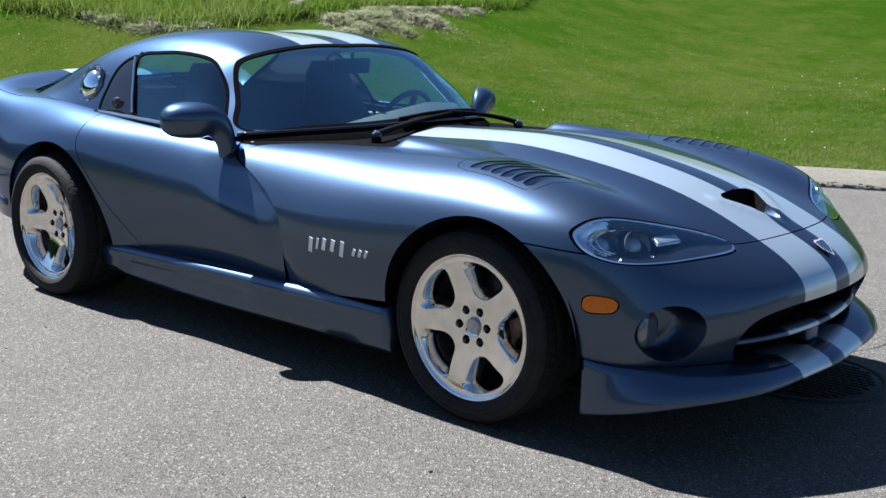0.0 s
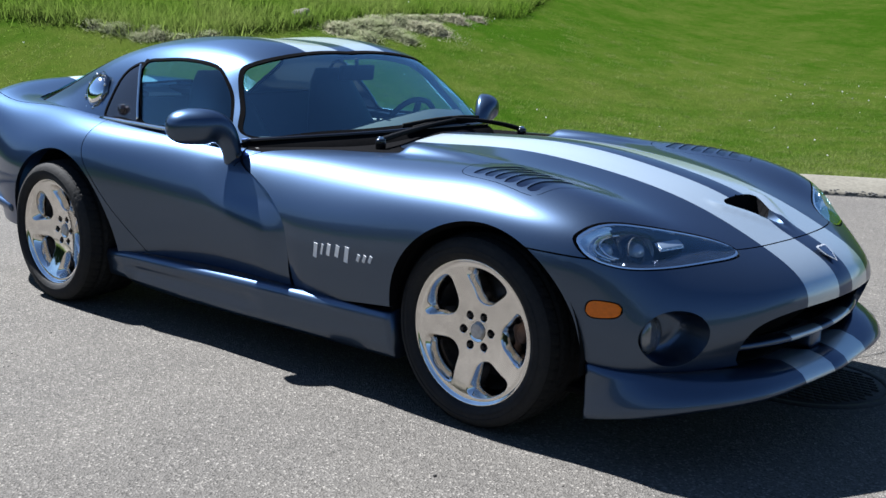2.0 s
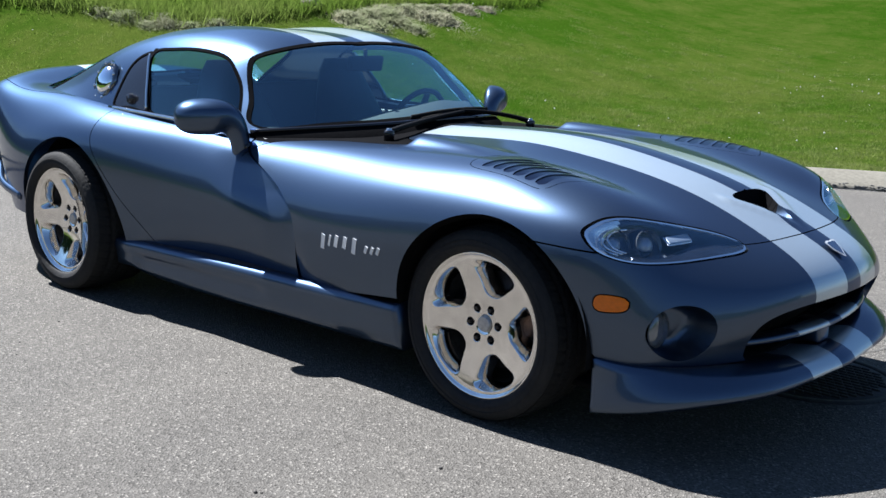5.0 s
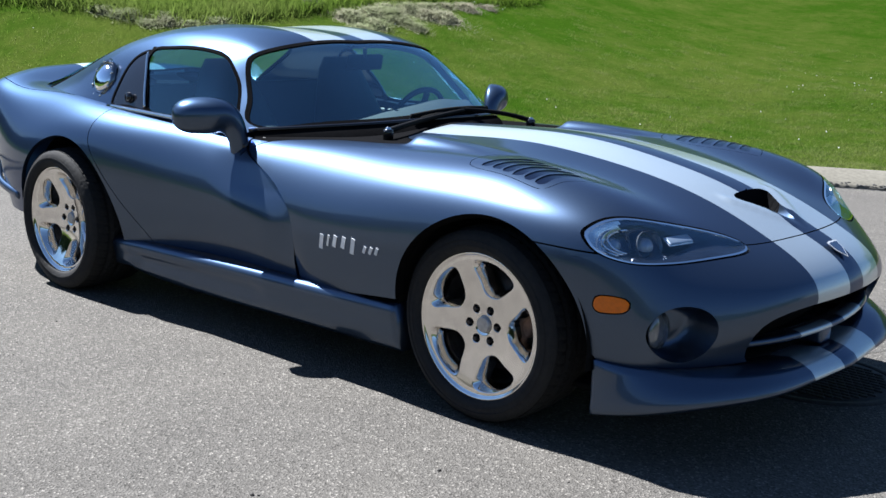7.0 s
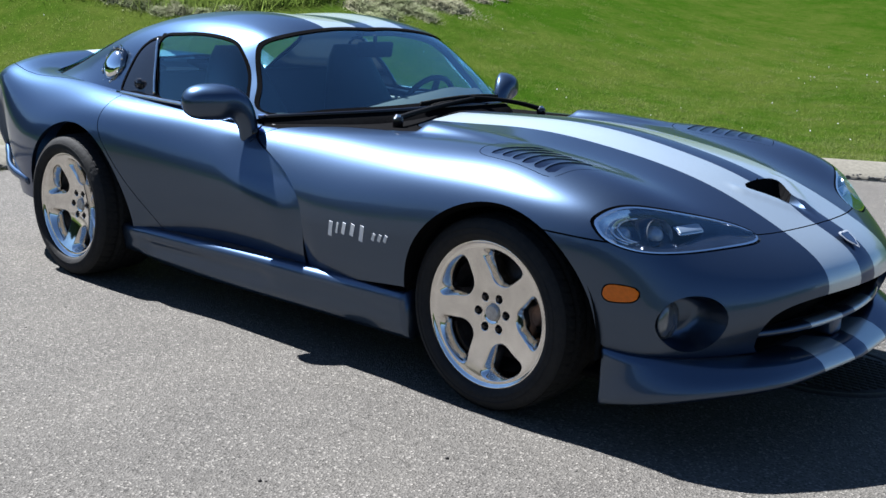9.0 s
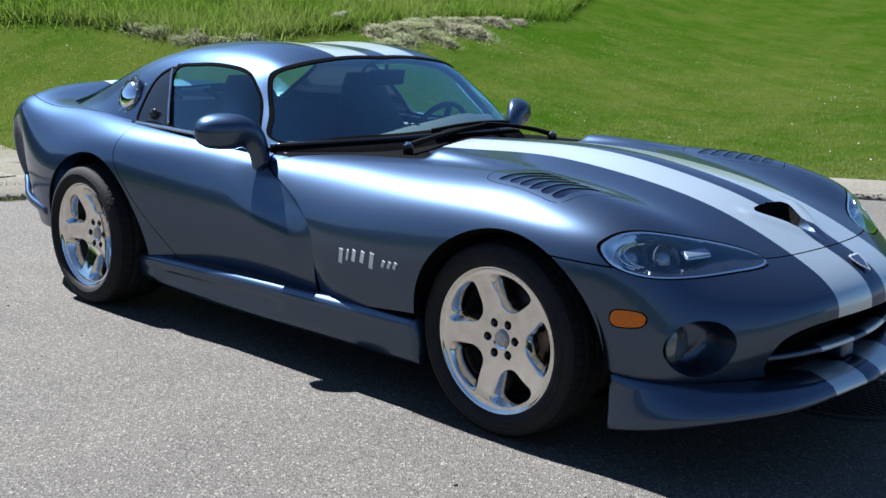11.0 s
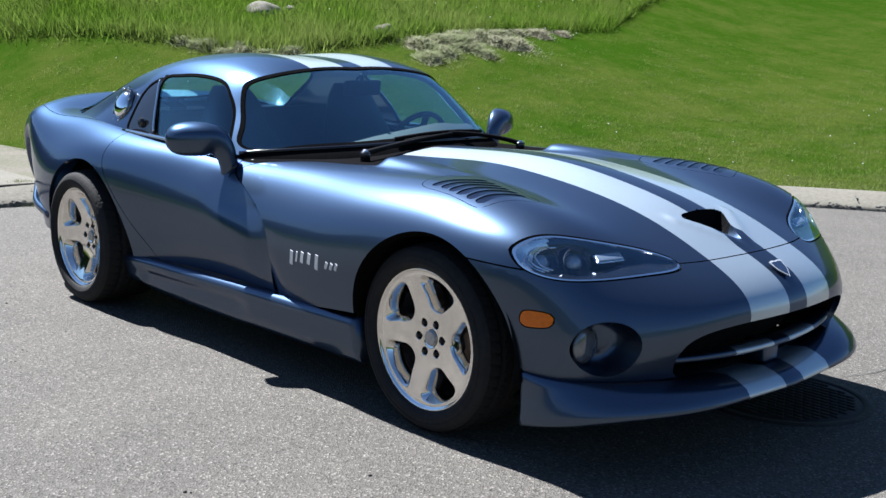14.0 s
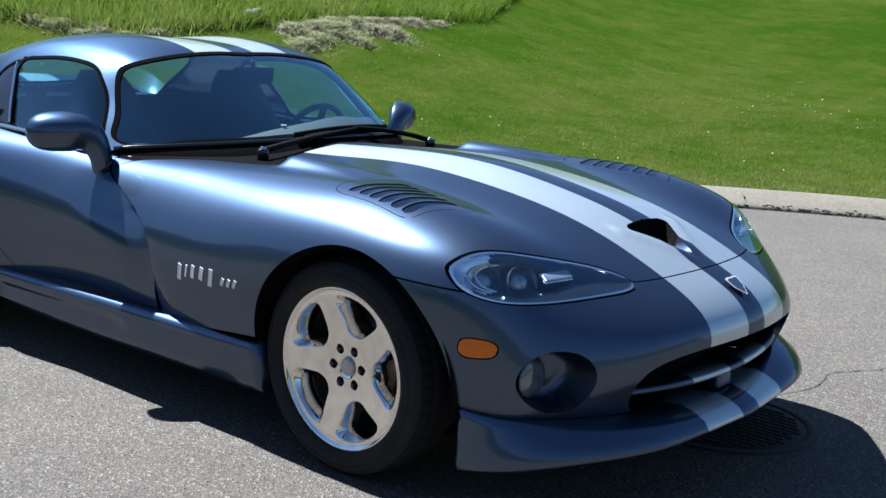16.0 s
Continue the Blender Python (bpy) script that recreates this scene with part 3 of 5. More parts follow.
# bonnet louvre panels
VENT_EDGE = smooth_loop([(-0.13, 0.735), (0.0, 0.752), (0.13, 0.772), (0.18, 0.765), (0.205, 0.68), (0.25, 0.567), (0.215, 0.548), (0.10, 0.508), (0.0, 0.474), (-0.10, 0.46), (-0.155, 0.50), (-0.188, 0.60), (-0.172, 0.70)], 5)
above = lambda c: (c[:, 2] > 0.7) & (np.abs(c[:, 1]) > 0.4) & (c[:, 0] > -0.4)
cut(bm, lambda c: outside(XAY(c), VENT_EDGE) - 0.0025, above)
region(bm, TAG, VENT, lambda c: outside(XAY(c), VENT_EDGE), above)
mark(bm, TAG, GAP, lambda c: outside(XAY(c), VENT_EDGE) - 0.0025, above, (0,))
for k in range(6):
    ends = np.array([(-0.100 + 0.049 * k, 0.716 + 0.007 * k), (-0.068 + 0.050 * k, 0.498 + 0.014 * k)])
    mid = [ends[0] + (ends[1] - ends[0]) * q + np.array((-0.010 * math.sin(math.pi * q), 0)) for q in (0, 0.2, 0.5, 0.8, 1)]
    fat = (0.011, 0.0190, 0.0205, 0.0205, 0.0180)
    slot = smooth_loop([(p[0] - w, p[1]) for p, w in zip(mid, fat)] + [(p[0] + w, p[1]) for p, w in zip(mid[::-1], fat)], 4)
    region(bm, TAG, LOUVRE, lambda c: outside(XAY(c), slot), above, (VENT,))
# intake duct in the bonnet
DUCT_EDGE = smooth_loop([(0.478, 0.0), (0.480, 0.06), (0.487, 0.108), (0.503, 0.116), (0.545, 0.084), (0.60, 0.044), (0.650, 0.014), (0.664, 0.0), (0.62, -0.03), (0.55, -0.08), (0.49, -0.10)], 5)
region(bm, TAG, DUCT, lambda c: outside(XAY(c), DUCT_EDGE), lambda c: (c[:, 2] > 0.6) & (np.abs(c[:, 1]) < 0.2) & (c[:, 0] > 0.3))
# panel joints
NOSE_CUT = smooth_loop([(0.7235, 0.0), (0.7225, 0.06), (0.702, 0.245), (0.673, 0.367), (0.66, 0.40)], 6, False)
joint(bm, TAG, GAP, XAY, NOSE_CUT, 0.0022, lambda c: (c[:, 0] > 0.5) & (np.abs(c[:, 1]) < 0.42) & (c[:, 2] > 0.55))
ARCH_CUT = np.array([(0.22, 0.650), (0.30, 0.646), (0.43, 0.637), (0.50, 0.634)])
joint(bm, TAG, GAP, XZ, ARCH_CUT, 0.0025, lambda c: (c[:, 0] > 0.15) & (np.abs(c[:, 1]) > 0.77) & (c[:, 0] < 0.5))
FENDER_EDGE = smooth_loop([(-1.30, 0.83), (-1.25, 0.778), (-1.15, 0.728), (-1.03, 0.682), (-0.94, 0.632), (-0.885, 0.580), (-0.868, 0.53), (-0.872, 0.45), (-0.882, 0.36), (-0.885, 0.25)], 6, False)
flank = lambda c: (np.abs(c[:, 1]) > 0.68) & (c[:, 0] < -0.6) & (c[:, 0] > -2.5)
joint(bm, TAG, GAP, XZ, FENDER_EDGE, 0.0042, flank)
DOOR_REAR = smooth_loop([(-2.20, 0.90), (-2.205, 0.84), (-2.19, 0.73), (-2.10, 0.615), (-1.965, 0.47), (-1.84, 0.345), (-1.76, 0.24)], 6, False)
joint(bm, TAG, GAP, XZ, DOOR_REAR, 0.0022, flank)
COWL = smooth_loop([(-0.83, -0.1), (-0.83, 0.0), (-0.825, 0.2), (-0.80, 0.34), (-0.70, 0.415), (-0.635, 0.44), (-0.628, 0.49), (-0.66, 0.535), (-0.76, 0.57), (-0.93, 0.60), (-1.06, 0.668), (-1.16, 0.722), (-1.215, 0.77), (-1.245, 0.80), (-1.258, 0.815)], 6, False)
joint(bm, TAG, GAP, XAY, COWL, 0.0025, lambda c: (c[:, 2] > 0.7) & (c[:, 0] < -0.6) & (c[:, 0] > -1.5))
DECK_CUT = smooth_loop([(-3.44, 0.655), (-3.37, 0.690), (-3.21, 0.728), (-3.03, 0.745), (-2.90, 0.738), (-2.72, 0.727), (-2.45, 0.738), (-2.27, 0.752)], 6, False)
joint(bm, TAG, GAP, XAY, DECK_CUT, 0.0022, lambda c: (c[:, 2] > 0.83) & (c[:, 0] < -2.24) & (c[:, 0] > -3.5), (0,))
# painted stripes
for y in (0.055, 0.245):
    cut(bm, lambda c: np.abs(c[:, 1]) - y, lambda c: np.abs(c[:, 1]) < 0.4)
for f in bm.faces:
    f.material_index = 1 if 0.055 < abs(f.calc_center_median().y) < 0.245 and f.calc_center_median().z > 0.35 else 0


def flooded(bm, seed, tag, belt=-1.0):
    """Tag the plain panel that holds the seed, up to its joints."""
    start = min((f for f in bm.faces if f[TAG] == 0), key=lambda f: (f.calc_center_median() - Vector(seed)).length)
    todo = [start]
    start[TAG] = tag
    while todo:
        f = todo.pop()
        for e in f.edges:
            for g in e.link_faces:
                if g[TAG] == 0 and abs(g.calc_center_median().y) > belt:
                    g[TAG] = tag
                    todo.append(g)


PANELS = {20: (0.3, 0.3, 0.78), 21: (0.85, 0.0, 0.55), 22: (-1.5, -0.89, 0.5), 23: (-1.5, 0.89, 0.5), 24: (-3.0, -0.9, 0.6)}
for tag, seed in PANELS.items():
    flooded(bm, seed, tag, 0.733 if tag in (22, 23) else -1.0)
for f in bm.faces:
    c = f.calc_center_median()
    if f[TAG] in (0, 24) and c.x > -1.32 and c.z > 0.74 and abs(c.y) < 0.735:
        f.material_index = 2
# the doors sink in behind the wings
for v in bm.verts:
    tags = {f[TAG] for f in v.link_faces}
    if tags & {22, 23}:
        d = abs(beside_line(np.array([[v.co.x, v.co.z]]), FENDER_EDGE)[0])
        s = max(0.0, 1 - d / 0.20)
        low = min(1.0, max(0.0, (0.76 - v.co.z) / 0.12))
        up = min(1.0, max(0.0, (v.co.z - 0.34) / 0.26))
        v.co.y -= math.copysign(0.032 * s * s * (3 - 2 * s) * low * (0.12 + 0.88 * up * up * (3 - 2 * up)), v.co.y)
    elif 20 in tags and v.co.x < -0.72 and v.co.z < 0.60 and abs(v.co.y) > 0.7:
        d = abs(beside_line(np.array([[v.co.x, v.co.z]]), FENDER_EDGE)[0])
        v.co.y -= math.copysign(0.011 * max(0.0, 1 - d / 0.095) ** 2 * min(1.0, (0.60 - v.co.z) / 0.20), v.co.y)
bm.normal_update()

car = new("sports_car")
car["label"] = "dark steel blue metallic coupe with twin silver stripes"
car["category"] = "car"
PAINT2 = [PAINT, SILVER, FLAT_BLACK]
hood = part("bonnet", taken(bm, lambda t, f: t == 20, 0.05, 2), PAINT2, car, "long metallic blue bonnet with two silver stripes")
bumper = part("front_bumper", taken(bm, lambda t, f: t == 21, 0.022), PAINT2, car, "smooth body-coloured nose with silver stripes")
door_r = part("door", taken(bm, lambda t, f: t == 22, 0.02), PAINT2, car)
door_l = part("door", taken(bm, lambda t, f: t == 23, 0.02), PAINT2, car)
quarter = part("rear_body", taken(bm, lambda t, f: t in (24, 0), 0.02), PAINT2, car)
seam = taken(bm, lambda t, f: t == GAP)
seam.normal_update()
SEAM_TAG = seam.faces.layers.int["tag"]
for v, n in [(v, v.normal.copy()) for v in seam.verts]:
    v.co -= n * 0.009
seam.faces.ensure_lookup_table()
left = set(seam.faces)
while left:
    todo = [left.pop()]
    piece = set(todo)
    while todo:
        for e in todo.pop().edges:
            for g in e.link_faces:
                if g in left:
                    left.discard(g)
                    piece.add(g)
                    todo.append(g)
    if len(piece) > 3:
        for f in seam.faces:
            f[SEAM_TAG] = 1 if f in piece else 0
        part("panel_gap", taken(seam, lambda t, f: t == 1), BLACK, car)
# inner skins of the openings
def on_lens(y, z, s):
    """The place on the nose's skin at that width and height, and the way out of it."""
    p = sheet.reshape(-1, 3)
    p = p[(p[:, 0] > 0.2) & (abs(p[:, 1] - y) < 0.06) & (abs(p[:, 2] - z) < 0.05)]
    k = np.linalg.lstsq(np.stack([p[:, 0] ** 0, p[:, 1] - y, p[:, 2] - z], 1), p[:, 0], rcond=None)[0]
    return Vector((k[0], y * s, z)), Vector((1, -k[1] * s, -k[2])).normalized()


for s, name in ((-1, "headlamp"), (1, "headlamp")):
    lens = taken(bm, lambda t, f: t == LAMP and f.calc_center_median().y * s > 0)
    back = lens.copy()
    back.normal_update()
    rim_edges = [e for e in back.edges if len(e.link_faces) == 1]
    ring = {v for e in rim_edges for v in e.verts}
    for v in back.verts:
        d = -outside(np.array([[abs(v.co.y), v.co.z]]), LAMP_EDGE)[0]
        v.co += Vector((-0.5, -0.35 * s, -0.25)) * min(0.075, d * 1.6)
    for f in back.faces:
        f.material_index = 1 if abs(f.calc_center_median().y) > 0.735 + 1.2 * max(0.0, 0.70 - f.calc_center_median().z) else 0
    head = part(name, back, [LENS_IN, BOWL], car, "clear-lensed projector headlamp in a grey bucket")
    part("lamp_rim", taken(bm, lambda t, f: t == LAMP_RIM and f.calc_center_median().y * s > 0, 0.02), REFLECTOR, head, "bright inner rim of the lens")
    pane = part("lens", lens, LAMP_GLASS, head, "clear plastic lens")
    pane.visible_shadow = False
    for y, z, r, deep in ((0.782, 0.667, 0.050, 0.030), (0.686, 0.671, 0.047, 0.030)):
        at, out = on_lens(y, z, s)
        way = Matrix.Translation(at - out * deep) @ (out * 0.55 + Vector((0.80, 0.25 * s, 0.05))).to_track_quat("Y", "Z").to_matrix().to_4x4()
        part("projector_bowl", lathe([(-0.040, 0.010), (-0.037, r * 0.5), (-0.026, r * 0.8), (-0.008, r * 0.96), (0.010, r)], 32, way), BOWL, head)
        ball = bmesh.new()
        bmesh.ops.create_uvsphere(ball, u_segments=24, v_segments=14, radius=r * 0.60)
        bmesh.ops.transform(ball, matrix=way @ Matrix.Translation((0, -0.020, 0)), verts=ball.verts)
        part("projector_lens", ball, BULB, head)
    # bright steps of the reflector along the outer end
    for k in (0.90, 0.79, 0.68):
        arc = [on_lens(0.700 + (y - 0.700) * k, 0.668 + (z - 0.668) * k, s) for y, z in ((0.800, 0.630), (0.829, 0.648), (0.833, 0.670), (0.829, 0.690), (0.811, 0.707), (0.778, 0.722), (0.725, 0.729))]
        part("reflector_step", tube([tuple(at - out * (0.012 + 0.03 * (0.9 - k))) for at, out in arc], 0.0038, 6), REFLECTOR, head)
    at, out = on_lens(0.572, 0.676, s)
    along = Vector((0, 0, 1)).cross(out).normalized()
    turn = Matrix((out, along, out.cross(along))).transposed().to_4x4()
    part("indicator", rounded_box((0.006, 0.100, 0.030), 0.003, 2, Matrix.Translation(at - out * 0.016) @ turn), BULB, head)
    part("indicator_frame", rounded_box((0.006, 0.108, 0.036), 0.003, 2, Matrix.Translation(at - out * 0.021) @ turn), BOWL, head)
    # side marker
    part("side_marker", taken(bm, lambda t, f: t == MARKER and f.calc_center_median().y * s > 0, 0.01), AMBER, car, "oval amber side marker lamp")
    # fog lamp tunnel and lamp
    tun = taken(bm, lambda t, f: t == FOG and f.calc_center_median().y * s > 0)
    for v in tun.verts:
        d = -outside(corner(np.array([v.co])), FOG_EDGE)[0]
        k = min(1.0, d / 0.03)
        v.co += Vector((-0.92, -0.38 * s, 0)) * 0.112 * k * (2 - k)
    for f in tun.faces:
        f.material_index = 0
    tunnel = part("fog_lamp_recess", tun, PAINT, car, "round body-coloured fog lamp tunnel")
    lamp = bmesh.new()
    bmesh.ops.create_uvsphere(lamp, u_segments=24, v_segments=12, radius=0.058)
    bmesh.ops.scale(lamp, vec=(0.3, 1, 1), verts=lamp.verts)
    bmesh.ops.transform(lamp, matrix=Matrix.Translation((0.578, 0.700 * s, 0.407)), verts=lamp.verts)
    part("fog_lamp", lamp, FOG_GLASS, tunnel, "small round fog lamp")
    # louvre panel with its slots
    grid = part("vent_panel", taken(bm, lambda t, f: t == VENT and f.calc_center_median().y * s > 0, 0.007), PAINT, car, "louvred bonnet vent in body colour")
    slots = taken(bm, lambda t, f: t == LOUVRE and f.calc_center_median().y * s > 0)
    for v in slots.verts:
        v.co.z -= 0.0035
    part("vent_slot", slots, SLOT_SHADE, grid)

# intake: a dark box behind the mouth, and the bar across it
mouth = taken(bm, lambda t, f: t == GRILLE)
for v in mouth.verts:
    d = -outside(AYZ(np.array([v.co])), MOUTH)[0]
    v.co.x -= 0.006 + 0.16 * min(1.0, d / 0.015)
part("air_intake", mouth, LINER, car)
bar = bmesh.new()
ribs = []
for y in np.linspace(-0.485, 0.485, 61):
    x = 0.846 - 0.34 * y * y - 0.02 * (abs(y) / 0.5) ** 6
    z = 0.352 + 0.01 * y * y
    prof = [(0.0, 0.0), (-0.008, 0.010), (-0.03, 0.014), (-0.07, 0.006), (-0.07, -0.006), (-0.03, -0.014), (-0.008, -0.010)]
    ribs.append([bar.verts.new((x + a, y, z + b)) for a, b in prof])
for a, b in zip(ribs[:-1], ribs[1:]):
    for k in range(7):
        f = bar.faces.new((a[k], b[k], b[(k + 1) % 7], a[(k + 1) % 7]))
        f.material_index = 1 if 0.055 < abs(f.calc_center_median().y) < 0.25 else 0
bmesh.ops.recalc_face_normals(bar, faces=bar.faces)
part("intake_bar", bar, PAINT2, bumper, "slim striped bar across the intake")
part("intake_floor", rounded_box((0.30, 0.88, 0.02), 0.004, 1, pose(0.57, 0, 0.266)), LINER, bumper)
part("intake_post", rounded_box((0.09, 0.085, 0.075), 0.012, 2, pose(0.765, 0, 0.312)), PAINT, bumper)

# duct in the bonnet
well = taken(bm, lambda t, f: t == DUCT)
for v in well.verts:
    d = -outside(XAY(np.array([v.co])), DUCT_EDGE)[0]
    depth = 0.085 * max(0.0, min(1.0, (0.66 - v.co.x) / 0.15))
    v.co.z -= depth * min(1.0, d / 0.010)
for f in well.faces:
    f.material_index = 2 if f.calc_center_median().x < 0.57 else 0
part("bonnet_duct", well, PAINT2, hood, "tapered air duct let into the bonnet")

# air dam below the nose
dam = bmesh.new()
path = smooth_loop([(0.440, 0.832, 0.322, 0.140, 0.004), (0.51, 0.808, 0.312, 0.157, 0.026), (0.60, 0.748, 0.306, 0.180, 0.058), (0.68, 0.648, 0.302, 0.202, 0.085), (0.757, 0.46, 0.296, 0.209, 0.098), (0.80, 0.24, 0.280, 0.212, 0.085), (0.815, 0.0, 0.276, 0.213, 0.088)], 7, False)
left = path[-2::-1].copy()
left[:, 1] *= -1
path = np.vstack([path, left])
rows = []
for i, (x, y, zt, zb, reach) in enumerate(path):
    a, b = path[max(i - 1, 0)], path[min(i + 1, len(path) - 1)]
    t = Vector((b[0] - a[0], b[1] - a[1], 0)).normalized()
    o = Vector((-t.y, t.x, 0))
    o = o if o.dot(Vector((1, y, 0))) > 0 else -o
    h = zt - zb
    prof = [(-0.12, zt - 0.02), (-0.004, zt - 0.002), (0.010, zt - 0.006), (reach * 0.45, zt - h * 0.20), (reach * 0.85, zt - h * 0.47), (reach, zt - h * 0.72), (reach + 0.004, zt - h * 0.86), (reach, zb + 0.004), (reach - 0.006, zb), (-0.03, zb + 0.02), (-0.10, zb + 0.03)]
    rows.append([dam.verts.new(Vector((x, y, 0)) + o * q + Vector((0, 0, z))) for q, z in prof])
for a, b in zip(rows[:-1], rows[1:]):
    for k in range(len(a) - 1):
        f = dam.faces.new((a[k], b[k], b[k + 1], a[k + 1]))
dam.faces.new(rows[0])
dam.faces.new(rows[-1][::-1])
bmesh.ops.recalc_face_normals(dam, faces=dam.faces)
dam.faces.layers.int.new("tag")
for y in (0.055, 0.25):
    cut(dam, lambda c: np.abs(c[:, 1]) - y)
for f in dam.faces:
    f.material_index = 1 if 0.055 < abs(f.calc_center_median().y) < 0.25 else 0
part("air_dam", dam, PAINT2, car, "deep body-coloured front air dam")

# sills
for s in (-1, 1):
    sill = bmesh.new()
    rows = []
    knots = smooth_loop([(-2.10, 0.880, 0.292, 0.235), (-2.05, 0.888, 0.296, 0.190), (-1.95, 0.892, 0.300, 0.162), (-1.6, 0.897, 0.309, 0.150), (-1.2, 0.897, 0.318, 0.152), (-0.85, 0.897, 0.324, 0.157), (-0.55, 0.893, 0.328, 0.158), (-0.34, 0.886, 0.330, 0.158)], 7, False)
    for x, y, zt, zb in knots:
        k = 1 if -1.92 < x < -1.05 else 0
        prof = [(-0.10, zt + 0.008), (-0.030, zt + 0.006), (-0.010, zt), (0, zt - 0.012), (0.003, zt - 0.035), (-0.006 - 0.012 * k, zt - 0.06), (-0.010 - 0.016 * k, zt - 0.09), (-0.014, zt - 0.115), (-0.03, zb + 0.015), (-0.042, zb), (-0.12, zb + 0.005)]
        rows.append([sill.verts.new((x, (y - 0.010 + a) * s, z)) for a, z in prof])
    for a, b in zip(rows[:-1], rows[1:]):
        for k in range(len(a) - 1):
            sill.faces.new((a[k], b[k], b[k + 1], a[k + 1]))
    sill.faces.new(rows[0])
    sill.faces.new(rows[-1][::-1])
    bmesh.ops.recalc_face_normals(sill, faces=sill.faces)
    part("side_sill", sill, PAINT, car, "deep moulded body-coloured side sill")
    # wheel arch liners
    for x0, z0, r in ((0.045, 0.325, 0.378), (-2.395, 0.33, 0.392)):
        arch = bmesh.new()
        rings = []
        for y in (0.86, 0.45):
            rings.append([arch.verts.new((x0 + (r + 0.012) * math.cos(a), y * s, z0 + (r + 0.012) * math.sin(a))) for a in np.linspace(-0.12, math.pi + 0.12, 40)])
        for k in range(39):
            arch.faces.new((rings[0][k], rings[0][k + 1], rings[1][k + 1], rings[1][k]))
        arch.faces.new(rings[1])
        part("wheel_arch_liner", arch, LINER, car)
    # moulded ledge of the rear bumper, round the corner of the tail
    part("bumper_strip", tube([(-2.84, 0.915 * s, 0.392), (-3.0, 0.888 * s, 0.400), (-3.2, 0.832 * s, 0.42), (-3.36, 0.755 * s, 0.455), (-3.46, 0.700 * s, 0.485), (-3.52, 0.60 * s, 0.50)], 0.017, 10, flat=1.3), PAINT, car)
floor_pan = rounded_box((3.3, 1.40, 0.02), 0, 1, pose(-1.25, 0, 0.17))
part("underbody", floor_pan, LINER, car)
part("firewall", rounded_box((0.03, 1.3, 0.5), 0, 1, pose(-0.98, 0, 0.5)), LINER, car)

# ---- cabin ----
ROOF = [[(-0.90, 0, 0.872), (-1.07, 0, 0.975), (-1.25, 0, 1.08), (-1.44, 0, 1.174), (-1.7, 0, 1.215), (-2.0, 0, 1.222), (-2.3, 0, 1.195), (-2.6, 0, 1.13), (-2.9, 0, 1.04), (-3.2, 0, 0.93)],
        [(-0.955, 0.34, 0.862), (-1.11, 0.33, 0.97), (-1.27, 0.32, 1.07), (-1.45, 0.31, 1.166), (-1.7, 0.31, 1.222), (-2.0, 0.31, 1.232), (-2.3, 0.32, 1.205), (-2.6, 0.33, 1.14), (-2.9, 0.34, 1.045), (-3.18, 0.36, 0.93)],
        [(-1.10, 0.565, 0.848), (-1.20, 0.54, 0.945), (-1.32, 0.51, 1.045), (-1.47, 0.475, 1.142), (-1.7, 0.46, 1.195), (-2.0, 0.455, 1.207), (-2.3, 0.46, 1.18), (-2.6, 0.47, 1.11), (-2.9, 0.48, 1.01), (-3.14, 0.52, 0.91)],
        [(-1.30, 0.715, 0.827), (-1.375, 0.67, 0.92), (-1.45, 0.62, 1.015), (-1.535, 0.575, 1.11), (-1.7, 0.56, 1.15), (-2.0, 0.555, 1.165), (-2.3, 0.56, 1.135), (-2.6, 0.575, 1.06), (-2.88, 0.59, 0.965), (-3.08, 0.62, 0.895)],
        [(-1.33, 0.735, 0.822), (-1.42, 0.72, 0.89), (-1.52, 0.695, 0.965), (-1.62, 0.665, 1.03), (-1.76, 0.655, 1.06), (-2.0, 0.65, 1.07), (-2.27, 0.65, 1.05), (-2.54, 0.655, 0.985), (-2.78, 0.66, 0.925), (-2.97, 0.67, 0.88)],
        [(-1.36, 0.748, 0.805), (-1.46, 0.750, 0.808), (-1.57, 0.752, 0.812), (-1.68, 0.754, 0.817), (-1.82, 0.757, 0.823), (-2.02, 0.76, 0.832), (-2.25, 0.76, 0.842), (-2.48, 0.757, 0.852), (-2.7, 0.745, 0.860), (-2.88, 0.73, 0.864)]]
gh = grid_bm(surface(ROOF, 170, 150))
TAG = gh.faces.layers.int["tag"]
SCREEN, SEAL, SIDE, QUARTER, BACK = range(1, 6)
SCREEN_EDGE = smooth_loop([(0.0, 0.892), (0.34, 0.882), (0.56, 0.866), (0.68, 0.845), (0.703, 0.862), (0.665, 0.93), (0.615, 1.022), (0.570, 1.098), (0.535, 1.123), (0.472, 1.142), (0.31, 1.167), (0.0, 1.175), (-0.4, 1.1), (-0.5, 1.0), (-0.4, 0.9)], 6)
ahead = lambda c: (c[:, 0] > -1.58)
SIDE_EDGE = smooth_loop([(-1.39, 0.848), (-1.405, 0.89), (-1.47, 0.99), (-1.545, 1.06), (-1.61, 1.10), (-1.72, 1.122), (-1.90, 1.13), (-2.05, 1.122), (-2.125, 1.108), (-2.10, 1.05), (-2.02, 0.93), (-1.985, 0.868), (-1.80, 0.858), (-1.55, 0.848)], 5)
QUARTER_EDGE = smooth_loop([(-2.145, 1.100), (-2.215, 1.085), (-2.255, 1.04), (-2.27, 0.95), (-2.265, 0.872), (-2.15, 0.872), (-2.012, 0.868), (-2.04, 0.93), (-2.115, 1.05)], 5)
beside = lambda c: (np.abs(c[:, 1]) > 0.5) & (c[:, 0] < -1.3) & (c[:, 0] > -2.5)
